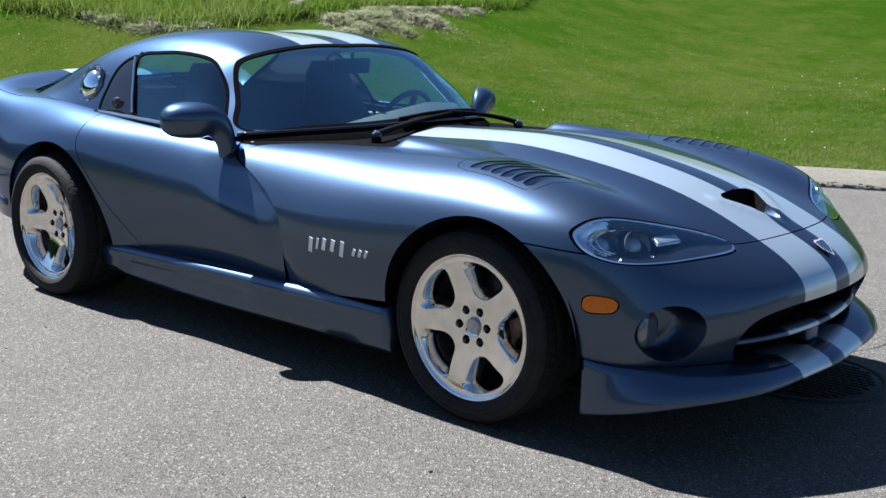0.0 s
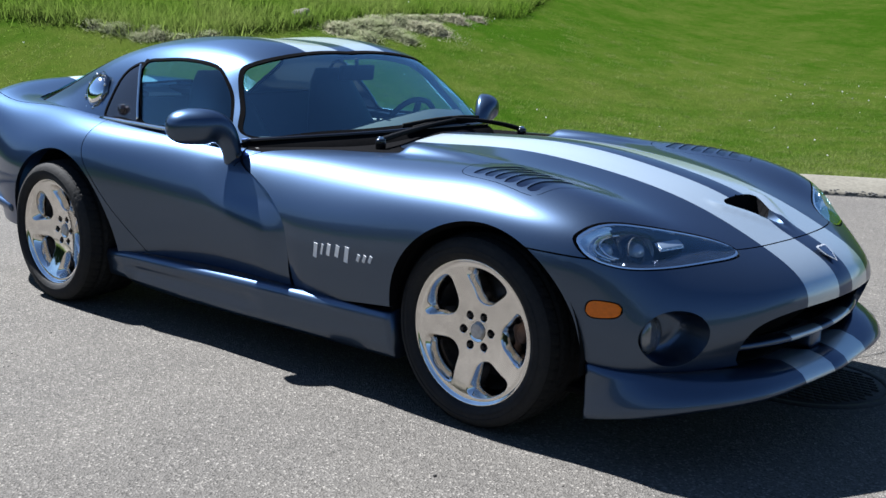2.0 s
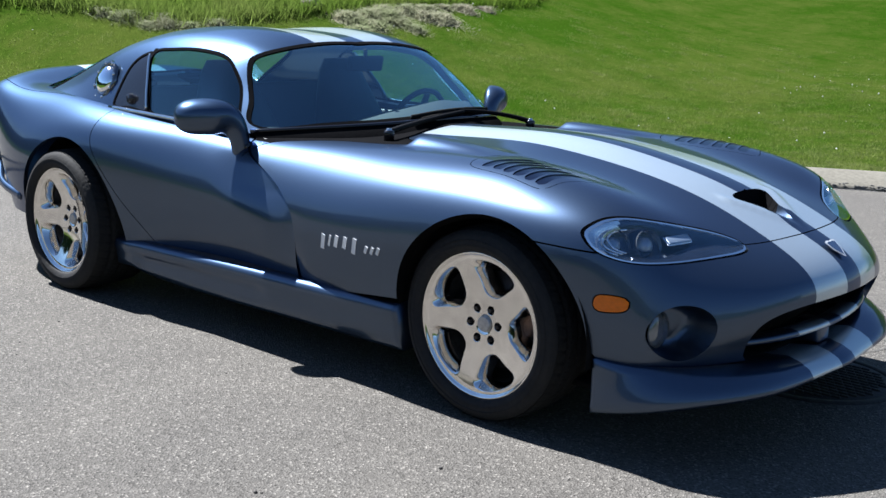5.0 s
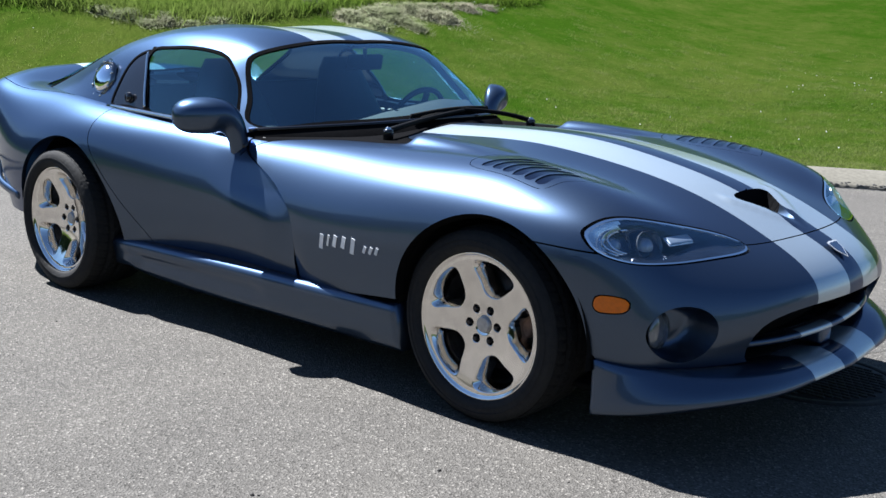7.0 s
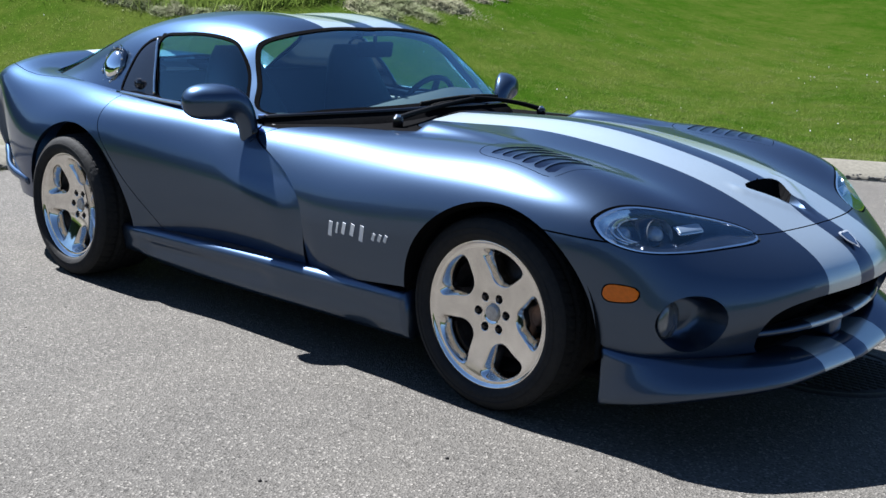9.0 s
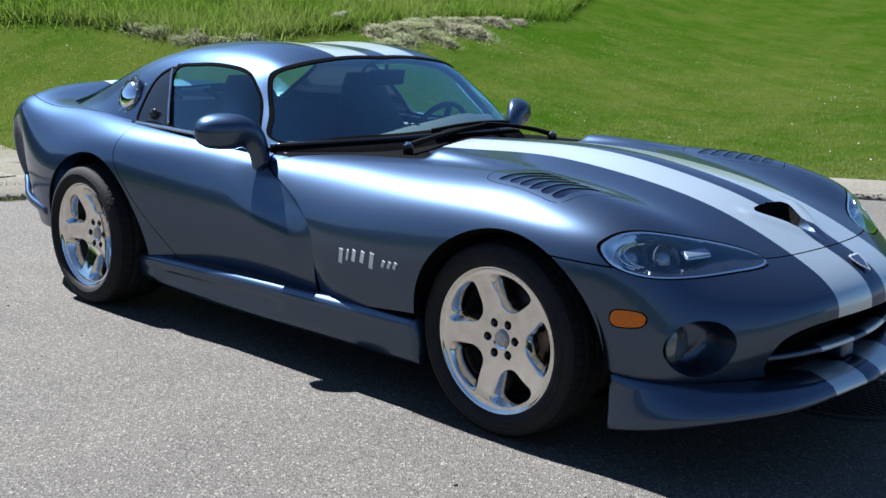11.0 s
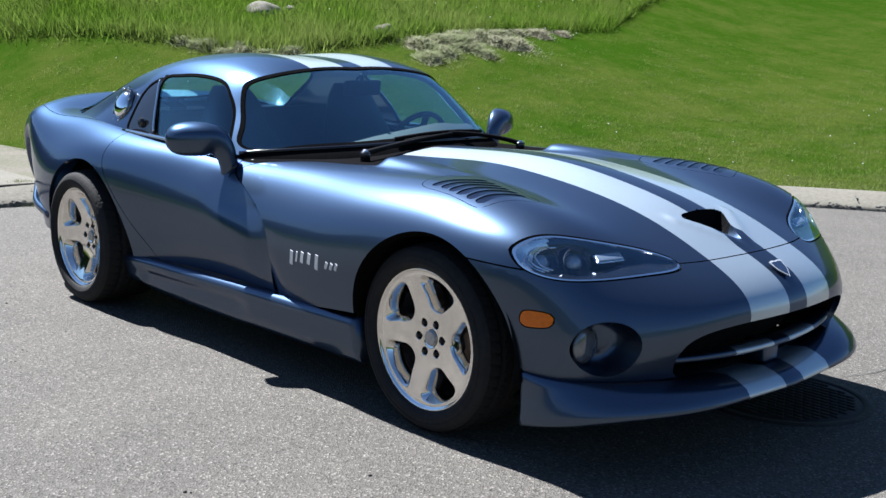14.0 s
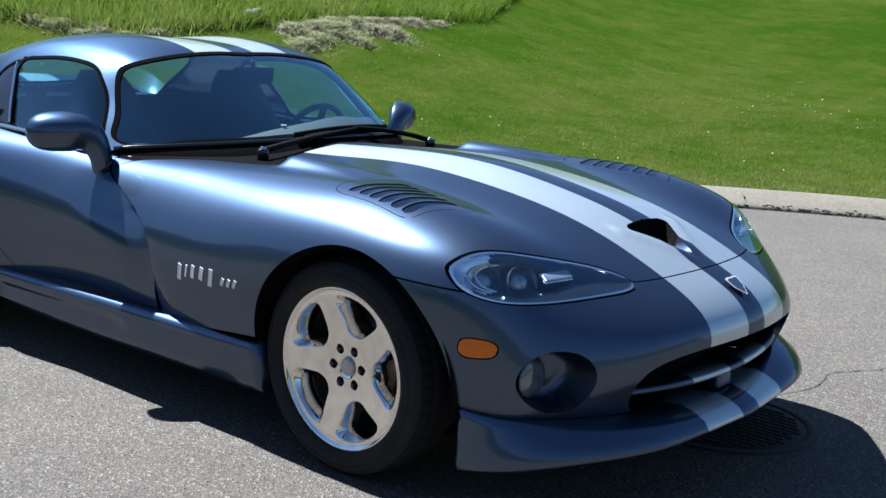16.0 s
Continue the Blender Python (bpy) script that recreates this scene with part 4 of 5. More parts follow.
BACK_EDGE = smooth_loop([(-2.44, 0.0), (-2.45, 0.36), (-2.49, 0.50), (-2.64, 0.570), (-2.86, 0.615), (-3.01, 0.648), (-3.08, 0.60), (-3.10, 0.3), (-3.12, 0.0), (-2.9, -0.4), (-2.6, -0.4)], 6)
behind = lambda c: c[:, 0] < -2.35
for edge, proj, zone, tag, w in ((SCREEN_EDGE, AYZ, ahead, SCREEN, 0.005), (SIDE_EDGE, XZ, beside, SIDE, 0.011), (QUARTER_EDGE, XZ, beside, QUARTER, 0.011), (BACK_EDGE, XAY, behind, BACK, 0.014)):
    cut(gh, lambda c: outside(proj(c), edge) - w, zone)
    region(gh, TAG, tag, lambda c: outside(proj(c), edge), zone)
    mark(gh, TAG, SEAL, lambda c: outside(proj(c), edge) - w, zone, (0,))
mark(gh, TAG, SEAL, lambda c: np.maximum(outside(XZ(c), SIDE_EDGE), outside(XZ(c), QUARTER_EDGE)) - 0.03, beside, (0,))
cut(gh, lambda c: outside(AYZ(c), SCREEN_EDGE) + 0.004, ahead)
mark(gh, TAG, SEAL, lambda c: -outside(AYZ(c), SCREEN_EDGE) - 0.004, ahead, (SCREEN,))
mark(gh, TAG, SEAL, lambda c: c[:, 2] - 0.885, lambda c: (c[:, 0] > -1.27), (0,))
for y in (0.055, 0.245):
    cut(gh, lambda c: np.abs(c[:, 1]) - y, lambda c: (np.abs(c[:, 1]) < 0.4))
for f in gh.faces:
    c = f.calc_center_median()
    f.material_index = 1 if 0.055 < abs(c.y) < 0.245 and c.x < -1.4 else 0
gh.normal_update()
roof = part("roof", taken(gh, lambda t, f: t == 0, 0.02), PAINT2, car, "domed blue roof with two silver stripes")
part("window_seal", taken(gh, lambda t, f: t == SEAL, 0.008), FLAT_BLACK, roof)


def pane(name, tag, keep, mat_, label):
    b = taken(gh, lambda t, f: t == tag and keep(f.calc_center_median()))
    b.normal_update()
    for v, n in [(v, v.normal.copy()) for v in b.verts]:
        v.co -= n * 0.004
    ob = part(name, b, mat_, car, label)
    ob.visible_shadow = False
    return ob


pane("windscreen", SCREEN, lambda c: True, WINDSCREEN, "curved green-tinted windscreen")
pane("rear_window", BACK, lambda c: True, REAR_GLASS, "sloping tinted rear window")
for s in (-1, 1):
    pane("side_window", SIDE, lambda c: c.y * s > 0, SIDE_GLASS, "tinted door window")
    pane("quarter_window", QUARTER, lambda c: c.y * s > 0, GLOSS_BLACK, "small dark quarter window")


# ---- wheels ----
def make_wheel(radius, width, deep):
    """A wheel at the origin, its outer face towards -y."""
    hub = new("wheel")
    hw, r = width / 2, radius
    # tread: blocks between grooves
    n, tread = 360, bmesh.new()
    ys = np.linspace(-hw + 0.022, hw - 0.022, 37)
    rows = []
    for k in range(n):
        a = k * math.tau / n
        row = []
        for j, y in enumerate(ys):
            u = y / hw
            groove = any(abs(u - g) < 0.045 for g in (-0.46, -0.02, 0.42)) or (abs(u) > 0.5 and (k + int(8 * abs(u))) % 7 == 0) or (abs(u) <= 0.5 and (k + int(30 * u)) % 9 == 0)
            q = r - 0.010 * u * u - ((0.006 if abs(u) < 0.62 else 0.0025) if groove else 0)
            row.append(tread.verts.new((q * math.sin(a), y, q * math.cos(a))))
        rows.append(row)
    for k in range(n):
        a, b = rows[k], rows[(k + 1) % n]
        for j in range(len(ys) - 1):
            tread.faces.new((a[j], a[j + 1], b[j + 1], b[j]))
    bmesh.ops.recalc_face_normals(tread, faces=tread.faces)
    tyre = part("tyre", lathe([(-hw + 0.024, r - 0.009), (-hw + 0.012, r - 0.018), (-hw + 0.004, r - 0.032), (-hw, r - 0.050), (-hw + 0.001, r - 0.062), (-hw + 0.007, 0.252), (-hw + 0.012, 0.246), (-hw + 0.022, 0.243), (hw - 0.02, 0.243), (hw - 0.004, 0.26), (hw, r - 0.05), (hw - 0.01, r - 0.02), (hw - 0.024, r - 0.009)], 96), RUBBER, hub, "black low-profile road tyre")
    part("tread", tread, RUBBER, tyre)
    for q in (0.268, 0.285):
        part("sidewall_rib", lathe([(-hw + 0.004, q - 0.002), (-hw - 0.0015, q), (-hw + 0.004, q + 0.002)], 96), RUBBER, tyre)
    # rim: barrel, lip and a pierced face
    y0 = -hw + 0.020
    barrel = lathe([(y0 + 0.012, 0.226), (y0 + 0.03, 0.220), (y0 + 0.06, 0.208), (y0 + 0.20, 0.205), (y0 + 0.205, 0.02)], 72)
    part("rim_barrel", barrel, DARK_METAL, hub)
    m, rings = 220, 52
    face = bmesh.new()
    rr = np.r_[0.001, np.linspace(0.012, 0.245, rings)]

    def dish(q):
        lip = -0.005 * math.exp(-((q - 0.241) / 0.005) ** 2) + 0.003 * math.exp(-((q - 0.231) / 0.005) ** 2)
        return y0 + deep * (1 - (q / 0.245) ** 2) + lip + (0.004 if q < 0.031 else 0)
    grid = [[face.verts.new((q * math.sin(k * math.tau / m), dish(q), q * math.cos(k * math.tau / m))) for k in range(m)] for q in rr]
    for a, b in zip(grid[:-1], grid[1:]):
        for k in range(m):
            face.faces.new((a[k], a[(k + 1) % m], b[(k + 1) % m], b[k]))
    tag = face.faces.layers.int.new("tag")
    for i in range(5):
        c = math.radians(15 + 72 * i)
        pts = []
        for ang, q in ((0, 0.101), (10, 0.105), (18, 0.118), (23, 0.144), (25.5, 0.172), (26.5, 0.196), (24.5, 0.212), (15, 0.220), (0, 0.222), (-15, 0.220), (-23.5, 0.214), (-26, 0.200), (-23.5, 0.172), (-19, 0.140), (-12.5, 0.111)):
            t = c + math.radians(ang)
            pts.append((q * math.sin(t), q * math.cos(t)))
        loop = smooth_loop(pts, 6)
        region(face, tag, 1, lambda p: outside(p[:, (0, 2)], loop))
    for i in range(6):
        c = math.radians(28 + 60 * i)
        loop = np.array([(0.0575 * math.sin(c) + 0.0150 * math.sin(k * math.tau / 20), 0.0575 * math.cos(c) + 0.0150 * math.cos(k * math.tau / 20)) for k in range(20)])
        region(face, tag, 1, lambda p: outside(p[:, (0, 2)], loop))
    bmesh.ops.recalc_face_normals(face, faces=face.faces)
    if sum(f.normal.y * f.calc_area() for f in face.faces) > 0:
        bmesh.ops.reverse_faces(face, faces=face.faces)
    face.normal_update()
    rim = taken(face, lambda t, f: t == 0)
    edges = [e for e in rim.edges if len(e.link_faces) == 1]
    made = {}
    for e in edges:
        for v in e.verts:
            q = math.hypot(v.co.x, v.co.z)
            if v not in made:
                if 0.08 < q < 0.235:
                    k = round((math.atan2(v.co.x, v.co.z) - math.radians(15)) / (math.tau / 5))
                    c = math.radians(15) + k * math.tau / 5
                    mid = Vector((0.168 * math.sin(c), 0, 0.168 * math.cos(c)))
                    to = (mid - Vector((v.co.x, 0, v.co.z)))
                    made[v] = [rim.verts.new(v.co + to * g + Vector((0, y, 0))) for g, y in ((0.025, 0.0012), (0.06, 0.005), (0.30, 0.032), (0.33, 0.062))]
                else:
                    made[v] = [rim.verts.new(v.co + Vector((0, 0.02 * g, 0))) for g in (0.25, 0.5, 0.75, 1)]
    for e in edges:
        l = [l for l in e.link_faces[0].loops if l.edge == e][0]
        a, b = l.vert, l.link_loop_next.vert
        pa, pb = [a] + made[a], [b] + made[b]
        for k in range(4):
            rim.faces.new((pb[k], pa[k], pa[k + 1], pb[k + 1]))
    rim_ob = part("rim", rim, CHROME, hub, "polished five-spoke alloy rim")
    for i in range(6):
        c = math.radians(28 + 60 * i)
        nut = bmesh.new()
        bmesh.ops.create_cone(nut, cap_ends=True, segments=6, radius1=0.0075, radius2=0.0065, depth=0.016, matrix=pose(0.0575 * math.sin(c), y0 + deep - 0.002, 0.0575 * math.cos(c), 90))
        well = bmesh.new()
        bmesh.ops.create_circle(well, cap_ends=True, segments=16, radius=0.019, matrix=pose(0.0575 * math.sin(c), y0 + deep + 0.009, 0.0575 * math.cos(c), 90))
        part("nut_well", well, LINER, rim_ob)
        part("wheel_nut", nut, DARK_METAL, rim_ob, smooth=False)
    part("centre_cap", lathe([(y0 + deep - a, q) for a, q in ((0.006, 0.0), (0.006, 0.022), (0.005, 0.0245), (0.002, 0.0265), (-0.004, 0.0275))], 32), CAP, rim_ob, smooth=False)
    part("brake_disc", lathe([(y0 + deep + 0.075, 0.05), (y0 + deep + 0.075, 0.165), (y0 + deep + 0.105, 0.165), (y0 + deep + 0.105, 0.05)], 48), DARK_METAL, hub)
    part("brake_caliper", rounded_box((0.07, 0.075, 0.15), 0.015, 2, pose(0.135, y0 + deep + 0.09, 0.05, 0, 20, 0)), material("caliper_rust", (0.22, 0.13, 0.09), 0.7, 0.2, grain=0.5), hub)
    return hub


wheel_f = make_wheel(0.325, 0.262, 0.032)
wheel_f.matrix_basis = pose(0, -0.735, 0.325)
wheel_r = make_wheel(0.330, 0.322, 0.062)
wheel_r.matrix_basis = pose(-2.444, -0.795, 0.330)
bpy.context.view_layer.update()
for w, m in ((wheel_f, pose(0, 0.735, 0.303, 0, 0, 180)), (wheel_r, pose(-2.444, 0.795, 0.307, 0, 0, 180))):
    w2 = copy_thing(w, m)
    w2.parent = car
    w.parent = car


# ---- door mirrors ----
def make_mirror(s):
    """A pod that bends down at its inner end into the stalk: sections along the bend."""
    m = Matrix.Translation((-1.386, 0.890, 0.893)) @ pose(0, 0, 0, 0, 0, 36)
    bend = smooth_loop([(0.122, 0.0, 0.010, 0.016, 0.010, 0), (0.110, 0.0, 0.040, 0.052, 0.020, 0), (0.075, 0.0, 0.063, 0.080, 0.028, 0), (0.02, 0.001, 0.071, 0.088, 0.030, 0), (-0.040, 0.0, 0.069, 0.085, 0.030, 0.005),
                        (-0.085, -0.010, 0.060, 0.068, 0.030, 0.028), (-0.115, -0.042, 0.048, 0.050, 0.030, 0.055), (-0.131, -0.085, 0.040, 0.040, 0.030, 0.072), (-0.138, -0.130, 0.037, 0.036, 0.030, 0.08), (-0.142, -0.165, 0.037, 0.036, 0.030, 0.08)], 5, False)
    shell = bmesh.new()
    rings = []
    for a, z, half, ahead_, back_, lean in bend:
        up = Vector((0, -math.sin(math.radians(1000 * lean)), math.cos(math.radians(1000 * lean))))
        ring = []
        for k in range(28):
            c, d = math.cos(k * math.tau / 28), math.sin(k * math.tau / 28)
            ring.append(shell.verts.new(m @ (Vector((0, a, z)) + up * half * math.copysign(abs(d) ** 0.85, d) + Vector(((ahead_ if c > 0 else back_) * math.copysign(abs(c) ** 0.9, c), 0, 0)))))
        rings.append(ring)
    for p, q in zip(rings[:-1], rings[1:]):
        for k in range(28):
            shell.faces.new((p[k], p[(k + 1) % 28], q[(k + 1) % 28], q[k]))
    shell.faces.new(rings[0])
    shell.faces.new(rings[-1])
    bmesh.ops.recalc_face_normals(shell, faces=shell.faces)
    foot = rounded_box((0.085, 0.030, 0.05), 0.012, 3, Matrix.Translation((-1.300, 0.768, 0.768)) @ pose(0, 0, 0, -28, 0, 4))
    face = bmesh.new()
    bmesh.ops.create_circle(face, cap_ends=True, segments=32, radius=1)
    for v in face.verts:
        v.co = Vector((-0.0305, 0.088 * v.co.x + 0.02, 0.050 * v.co.y))
    bmesh.ops.transform(face, matrix=m, verts=face.verts)
    for b in (shell, foot, face):
        if s < 0:
            bmesh.ops.scale(b, vec=(1, -1, 1), verts=b.verts)
            bmesh.ops.reverse_faces(b, faces=b.faces)
    ob = part("door_mirror", shell, PAINT, car, "rounded body-coloured door mirror on a stalk")
    part("mirror_foot", foot, GLOSS_BLACK, ob)
    part("mirror_glass", face, REFLECTOR, ob)


make_mirror(-1)
make_mirror(1)

# ---- small fittings ----
WIPERS = (([(-0.790, -0.465, 0.862), (-0.84, -0.30, 0.874), (-0.905, -0.02, 0.892), (-0.945, 0.16, 0.900)], [(-0.895, -0.16, 0.884), (-0.935, 0.04, 0.896), (-0.985, 0.26, 0.900), (-1.045, 0.44, 0.889)]),
          ([(-0.800, 0.455, 0.852), (-0.85, 0.40, 0.872), (-0.925, 0.26, 0.896), (-0.955, 0.10, 0.906)], [(-1.010, 0.36, 0.897), (-0.965, 0.20, 0.906), (-0.935, 0.0, 0.906), (-0.920, -0.20, 0.894)]))
for arm_line, blade_line in WIPERS:
    wiper = part("wiper", tube(arm_line, (0.012, 0.008), 10), BLACK, car, "black windscreen wiper lying on the glass")
    x0, y0, z0 = arm_line[0]
    part("pivot", lathe([(-0.035, 0.0), (-0.035, 0.020), (0.000, 0.021), (0.006, 0.018), (0.008, 0.0)], 18, pose(x0, y0, z0, 90)), GLOSS_BLACK, wiper)
    part("pivot_nut", lathe([(0.005, 0.012), (0.014, 0.010), (0.015, 0.0)], 12, pose(x0, y0, z0, 90)), CHROME, wiper)
    part("blade", tube(blade_line, 0.007, 6, flat=1.6), LINER, wiper)

# filler cap on the right rear pillar
cap_m = Matrix.Translation((-2.42, -0.684, 0.966)) @ Vector((-0.12, -0.93, 0.35)).to_track_quat("Y", "Z").to_matrix().to_4x4()
cap = part("fuel_filler", lathe([(-0.004, 0.100), (0.008, 0.100), (0.015, 0.094), (0.014, 0.080), (0.002, 0.077)], 8, cap_m), FLANGE, car, "round polished fuel filler cap with bolts")
part("filler_lid", lathe([(0.002, 0.074), (0.014, 0.071), (0.024, 0.060), (0.034, 0.040), (0.040, 0.018), (0.041, 0.0)], 40, cap_m), REFLECTOR, cap)
part("filler_well", lathe([(0.002, 0.080), (0.003, 0.0)], 32, cap_m), BLACK, cap)
for i in range(8):
    a = (i + 0.5) * math.tau / 8
    bolt = bmesh.new()
    bmesh.ops.create_uvsphere(bolt, u_segments=10, v_segments=6, radius=0.008, matrix=cap_m @ Matrix.Translation((0.087 * math.sin(a), 0.014, 0.087 * math.cos(a))))
    part("bolt", bolt, CHROME, cap)
# door release in the quarter window
pull = part("door_release", join(lathe([(0, 0.0), (0.014, 0.018), (0.02, 0.024), (0.03, 0.022), (0.034, 0.0)], 20, pose(-2.145, -0.715, 0.905, 180)), rounded_box((0.05, 0.018, 0.03), 0.006, 2, pose(-2.145, -0.728, 0.90))), GLOSS_BLACK, car, "black door release knob")
# belt mouldings and the bright strips on the pillars behind the door windows
for s in (-1, 1):
    belt_bar = part("belt_moulding", tube([(-1.40, 0.754 * s, 0.838), (-1.75, 0.762 * s, 0.845), (-2.0, 0.766 * s, 0.853), (-2.27, 0.763 * s, 0.860)], 0.013, 10, flat=0.8), CHROME, car, "slim polished moulding below the door window")
    part("pillar_strip", tube([(-2.003, 0.752 * s, 0.872), (-2.035, 0.727 * s, 0.935), (-2.075, 0.692 * s, 1.005), (-2.118, 0.655 * s, 1.072), (-2.136, 0.636 * s, 1.102)], 0.006, 8), CHROME, belt_bar)
cowl_line = smooth_loop([(-1.315, -0.722, 0.832), (-1.12, -0.585, 0.853), (-0.97, -0.36, 0.868), (-0.915, 0, 0.876), (-0.97, 0.36, 0.868), (-1.12, 0.585, 0.853), (-1.315, 0.722, 0.832)], 8, False)
cowl = bmesh.new()
strips = [[cowl.verts.new((x + a, y * k, z + b)) for a, k, b in ((-0.025, 0.985, 0.008), (0.0, 1.0, -0.004), (0.035, 1.0, -0.022), (0.06, 1.0, -0.05))] for x, y, z in cowl_line]
for a, b in zip(strips[:-1], strips[1:]):
    for k in range(3):
        cowl.faces.new((a[k], b[k], b[k + 1], a[k + 1]))
bmesh.ops.recalc_face_normals(cowl, faces=cowl.faces)
part("cowl_panel", cowl, FLAT_BLACK, car, "black cowl panel below the windscreen")
part("cowl_trim", tube([(-1.315, -0.722, 0.832), (-1.12, -0.585, 0.853), (-0.97, -0.36, 0.868), (-0.915, 0, 0.876), (-0.97, 0.36, 0.868), (-1.12, 0.585, 0.853), (-1.315, 0.722, 0.832)], 0.009, 8), GLOSS_BLACK, car)

# shield badge on the nose
ridge = sheet.reshape(-1, 3)
ridge = ridge[(abs(ridge[:, 1]) < 0.05) & (abs(ridge[:, 0] - 0.815) < 0.045) & (ridge[:, 2] > 0.52)]
rise = np.polyfit(ridge[:, 0] - 0.815, ridge[:, 2], 2)
shield_m = Matrix.Translation((0.815, 0, rise[2])) @ pose(0, 0, 0, 0, -math.degrees(math.atan2(1, -rise[1])), 0) @ Matrix.Translation((0.007, 0, 0))
shield = bmesh.new()
vs = [shield.verts.new((0, a * 0.036, b * 0.037)) for a, b in ((-1, 0.9), (-0.4, 1.0), (0, 0.92), (0.4, 1.0), (1, 0.9), (0.8, -0.1), (0, -1.1), (-0.8, -0.1))]
top = shield.faces.new(vs)
ret = bmesh.ops.extrude_face_region(shield, geom=[top])
bmesh.ops.translate(shield, vec=(0.0025, 0, 0), verts=[v for v in ret["geom"] if isinstance(v, bmesh.types.BMVert)])
bmesh.ops.recalc_face_normals(shield, faces=shield.faces)
bmesh.ops.transform(shield, matrix=shield_m, verts=shield.verts)
badge = part("shield_badge", shield, BADGE_RIM, bumper, "small silver-edged shield badge", smooth=False)
inner = bmesh.new()
inner.faces.new([inner.verts.new((0.0035, a * 0.0295, b * 0.0305)) for a, b in ((-1, 0.9), (-0.4, 1.0), (0, 0.92), (0.4, 1.0), (1, 0.9), (0.8, -0.1), (0, -1.1), (-0.8, -0.1))])
bmesh.ops.transform(inner, matrix=shield_m, verts=inner.verts)
part("badge_field", inner, BADGE_BLUE, badge)

# ---- cabin fittings ----
def seat_back(y):
    b = bmesh.new()
    rows = []
    for z, x, w, d in ((0.42, -1.72, 0.23, 0.10), (0.60, -1.80, 0.245, 0.11), (0.78, -1.87, 0.235, 0.10), (0.92, -1.92, 0.18, 0.085), (1.02, -1.95, 0.135, 0.075), (1.08, -1.965, 0.09, 0.05)):
        rows.append([b.verts.new((x + d * math.cos(t) * (0.8 if math.cos(t) > 0 else 0.5), y + w * math.copysign(abs(math.sin(t)) ** 0.7, math.sin(t)), z)) for t in np.linspace(0, math.tau, 20, endpoint=False)])
    for p, q in zip(rows[:-1], rows[1:]):
        for k in range(20):
            b.faces.new((p[k], p[(k + 1) % 20], q[(k + 1) % 20], q[k]))
    b.faces.new(rows[-1])
    bmesh.ops.recalc_face_normals(b, faces=b.faces)
    return b


for y in (-0.36, 0.36):
    base = part("seat", rounded_box((0.52, 0.5, 0.16), 0.05, 3, pose(-1.52, y, 0.36)), CLOTH, car, "black leather bucket seat")
    part("backrest", seat_back(y), CLOTH, base)
dash = bmesh.new()
rows = []
for y in np.linspace(-0.69, 0.69, 29):
    back = 0.55 * (abs(y) / 0.72) ** 2.2
    hump = 0.02 * math.exp(-((y - 0.36) / 0.16) ** 2)
    k = min(1.0, max(0.0, (y + 0.45) / 0.65))
    lift = 0.065 * k * k * (3 - 2 * k)
    rows.append([dash.verts.new((x - back * k, y, z)) for x, z, k in ((-0.94, 0.835, 0.7), (-1.10, 0.845 + 0.5 * lift, 0.5), (-1.22, 0.84 + hump + 0.9 * lift, 0.3), (-1.29, 0.825 + hump + lift, 0.15), (-1.31, 0.76 + lift, 0.1), (-1.27, 0.50, 0.05))])
for p, q in zip(rows[:-1], rows[1:]):
    for k in range(5):
        dash.faces.new((p[k], q[k], q[k + 1], p[k + 1]))
bmesh.ops.recalc_face_normals(dash, faces=dash.faces)
part("dashboard", dash, GREY_TRIM, car, "dark grey moulded dashboard")
ring = tube([(0.185 * math.cos(t), 0.185 * math.sin(t), 0) for t in np.linspace(0, math.tau, 12, endpoint=False)], 0.013, 10, 6, True)
spokes = join(*[rounded_box((0.17, 0.035, 0.014), 0.005, 2, pose(0, 0, -0.01, 0, 0, a) @ pose(0.09, 0, 0)) for a in (0, 120, 240)], rounded_box((0.12, 0.12, 0.03), 0.012, 2, pose(0, 0, -0.012)))
for b in (ring, spokes):
    bmesh.ops.transform(b, matrix=Matrix.Translation((-1.42, 0.36, 0.785)) @ pose(0, 0, 0, 0, -68, 0), verts=b.verts)
wheel_ob = part("steering_wheel", ring, CLOTH, car, "black three-spoke steering wheel")
part("steering_spokes", spokes, CLOTH, wheel_ob)
mir = part("interior_mirror", rounded_box((0.03, 0.21, 0.07), 0.014, 3, pose(-1.43, 0.03, 1.085, 0, 10, 0)), BLACK, car, "black rear-view mirror")
part("mirror_stem", tube([(-1.40, 0, 1.15), (-1.41, 0.01, 1.12), (-1.425, 0.02, 1.09)], 0.009, 8), BLACK, mir)
part("rear_bulkhead", rounded_box((0.05, 1.26, 0.66), 0.02, 2, pose(-2.12, 0, 0.63, 0, -8, 0)), CLOTH, car)
part("luggage_cover", rounded_box((0.85, 1.16, 0.03), 0.01, 2, pose(-2.58, 0, 0.74)), CLOTH, car)
part("centre_console", rounded_box((0.9, 0.26, 0.34), 0.05, 3, pose(-1.6, 0, 0.45)), GREY_TRIM, car)
part("cabin_floor", rounded_box((1.5, 1.4, 0.02), 0, 1, pose(-1.7, 0, 0.25)), CLOTH, car)
for s in (-1, 1):
    part("door_trim", rounded_box((1.0, 0.04, 0.46), 0.015, 2, pose(-1.72, 0.70 * s, 0.58)), CLOTH, car)

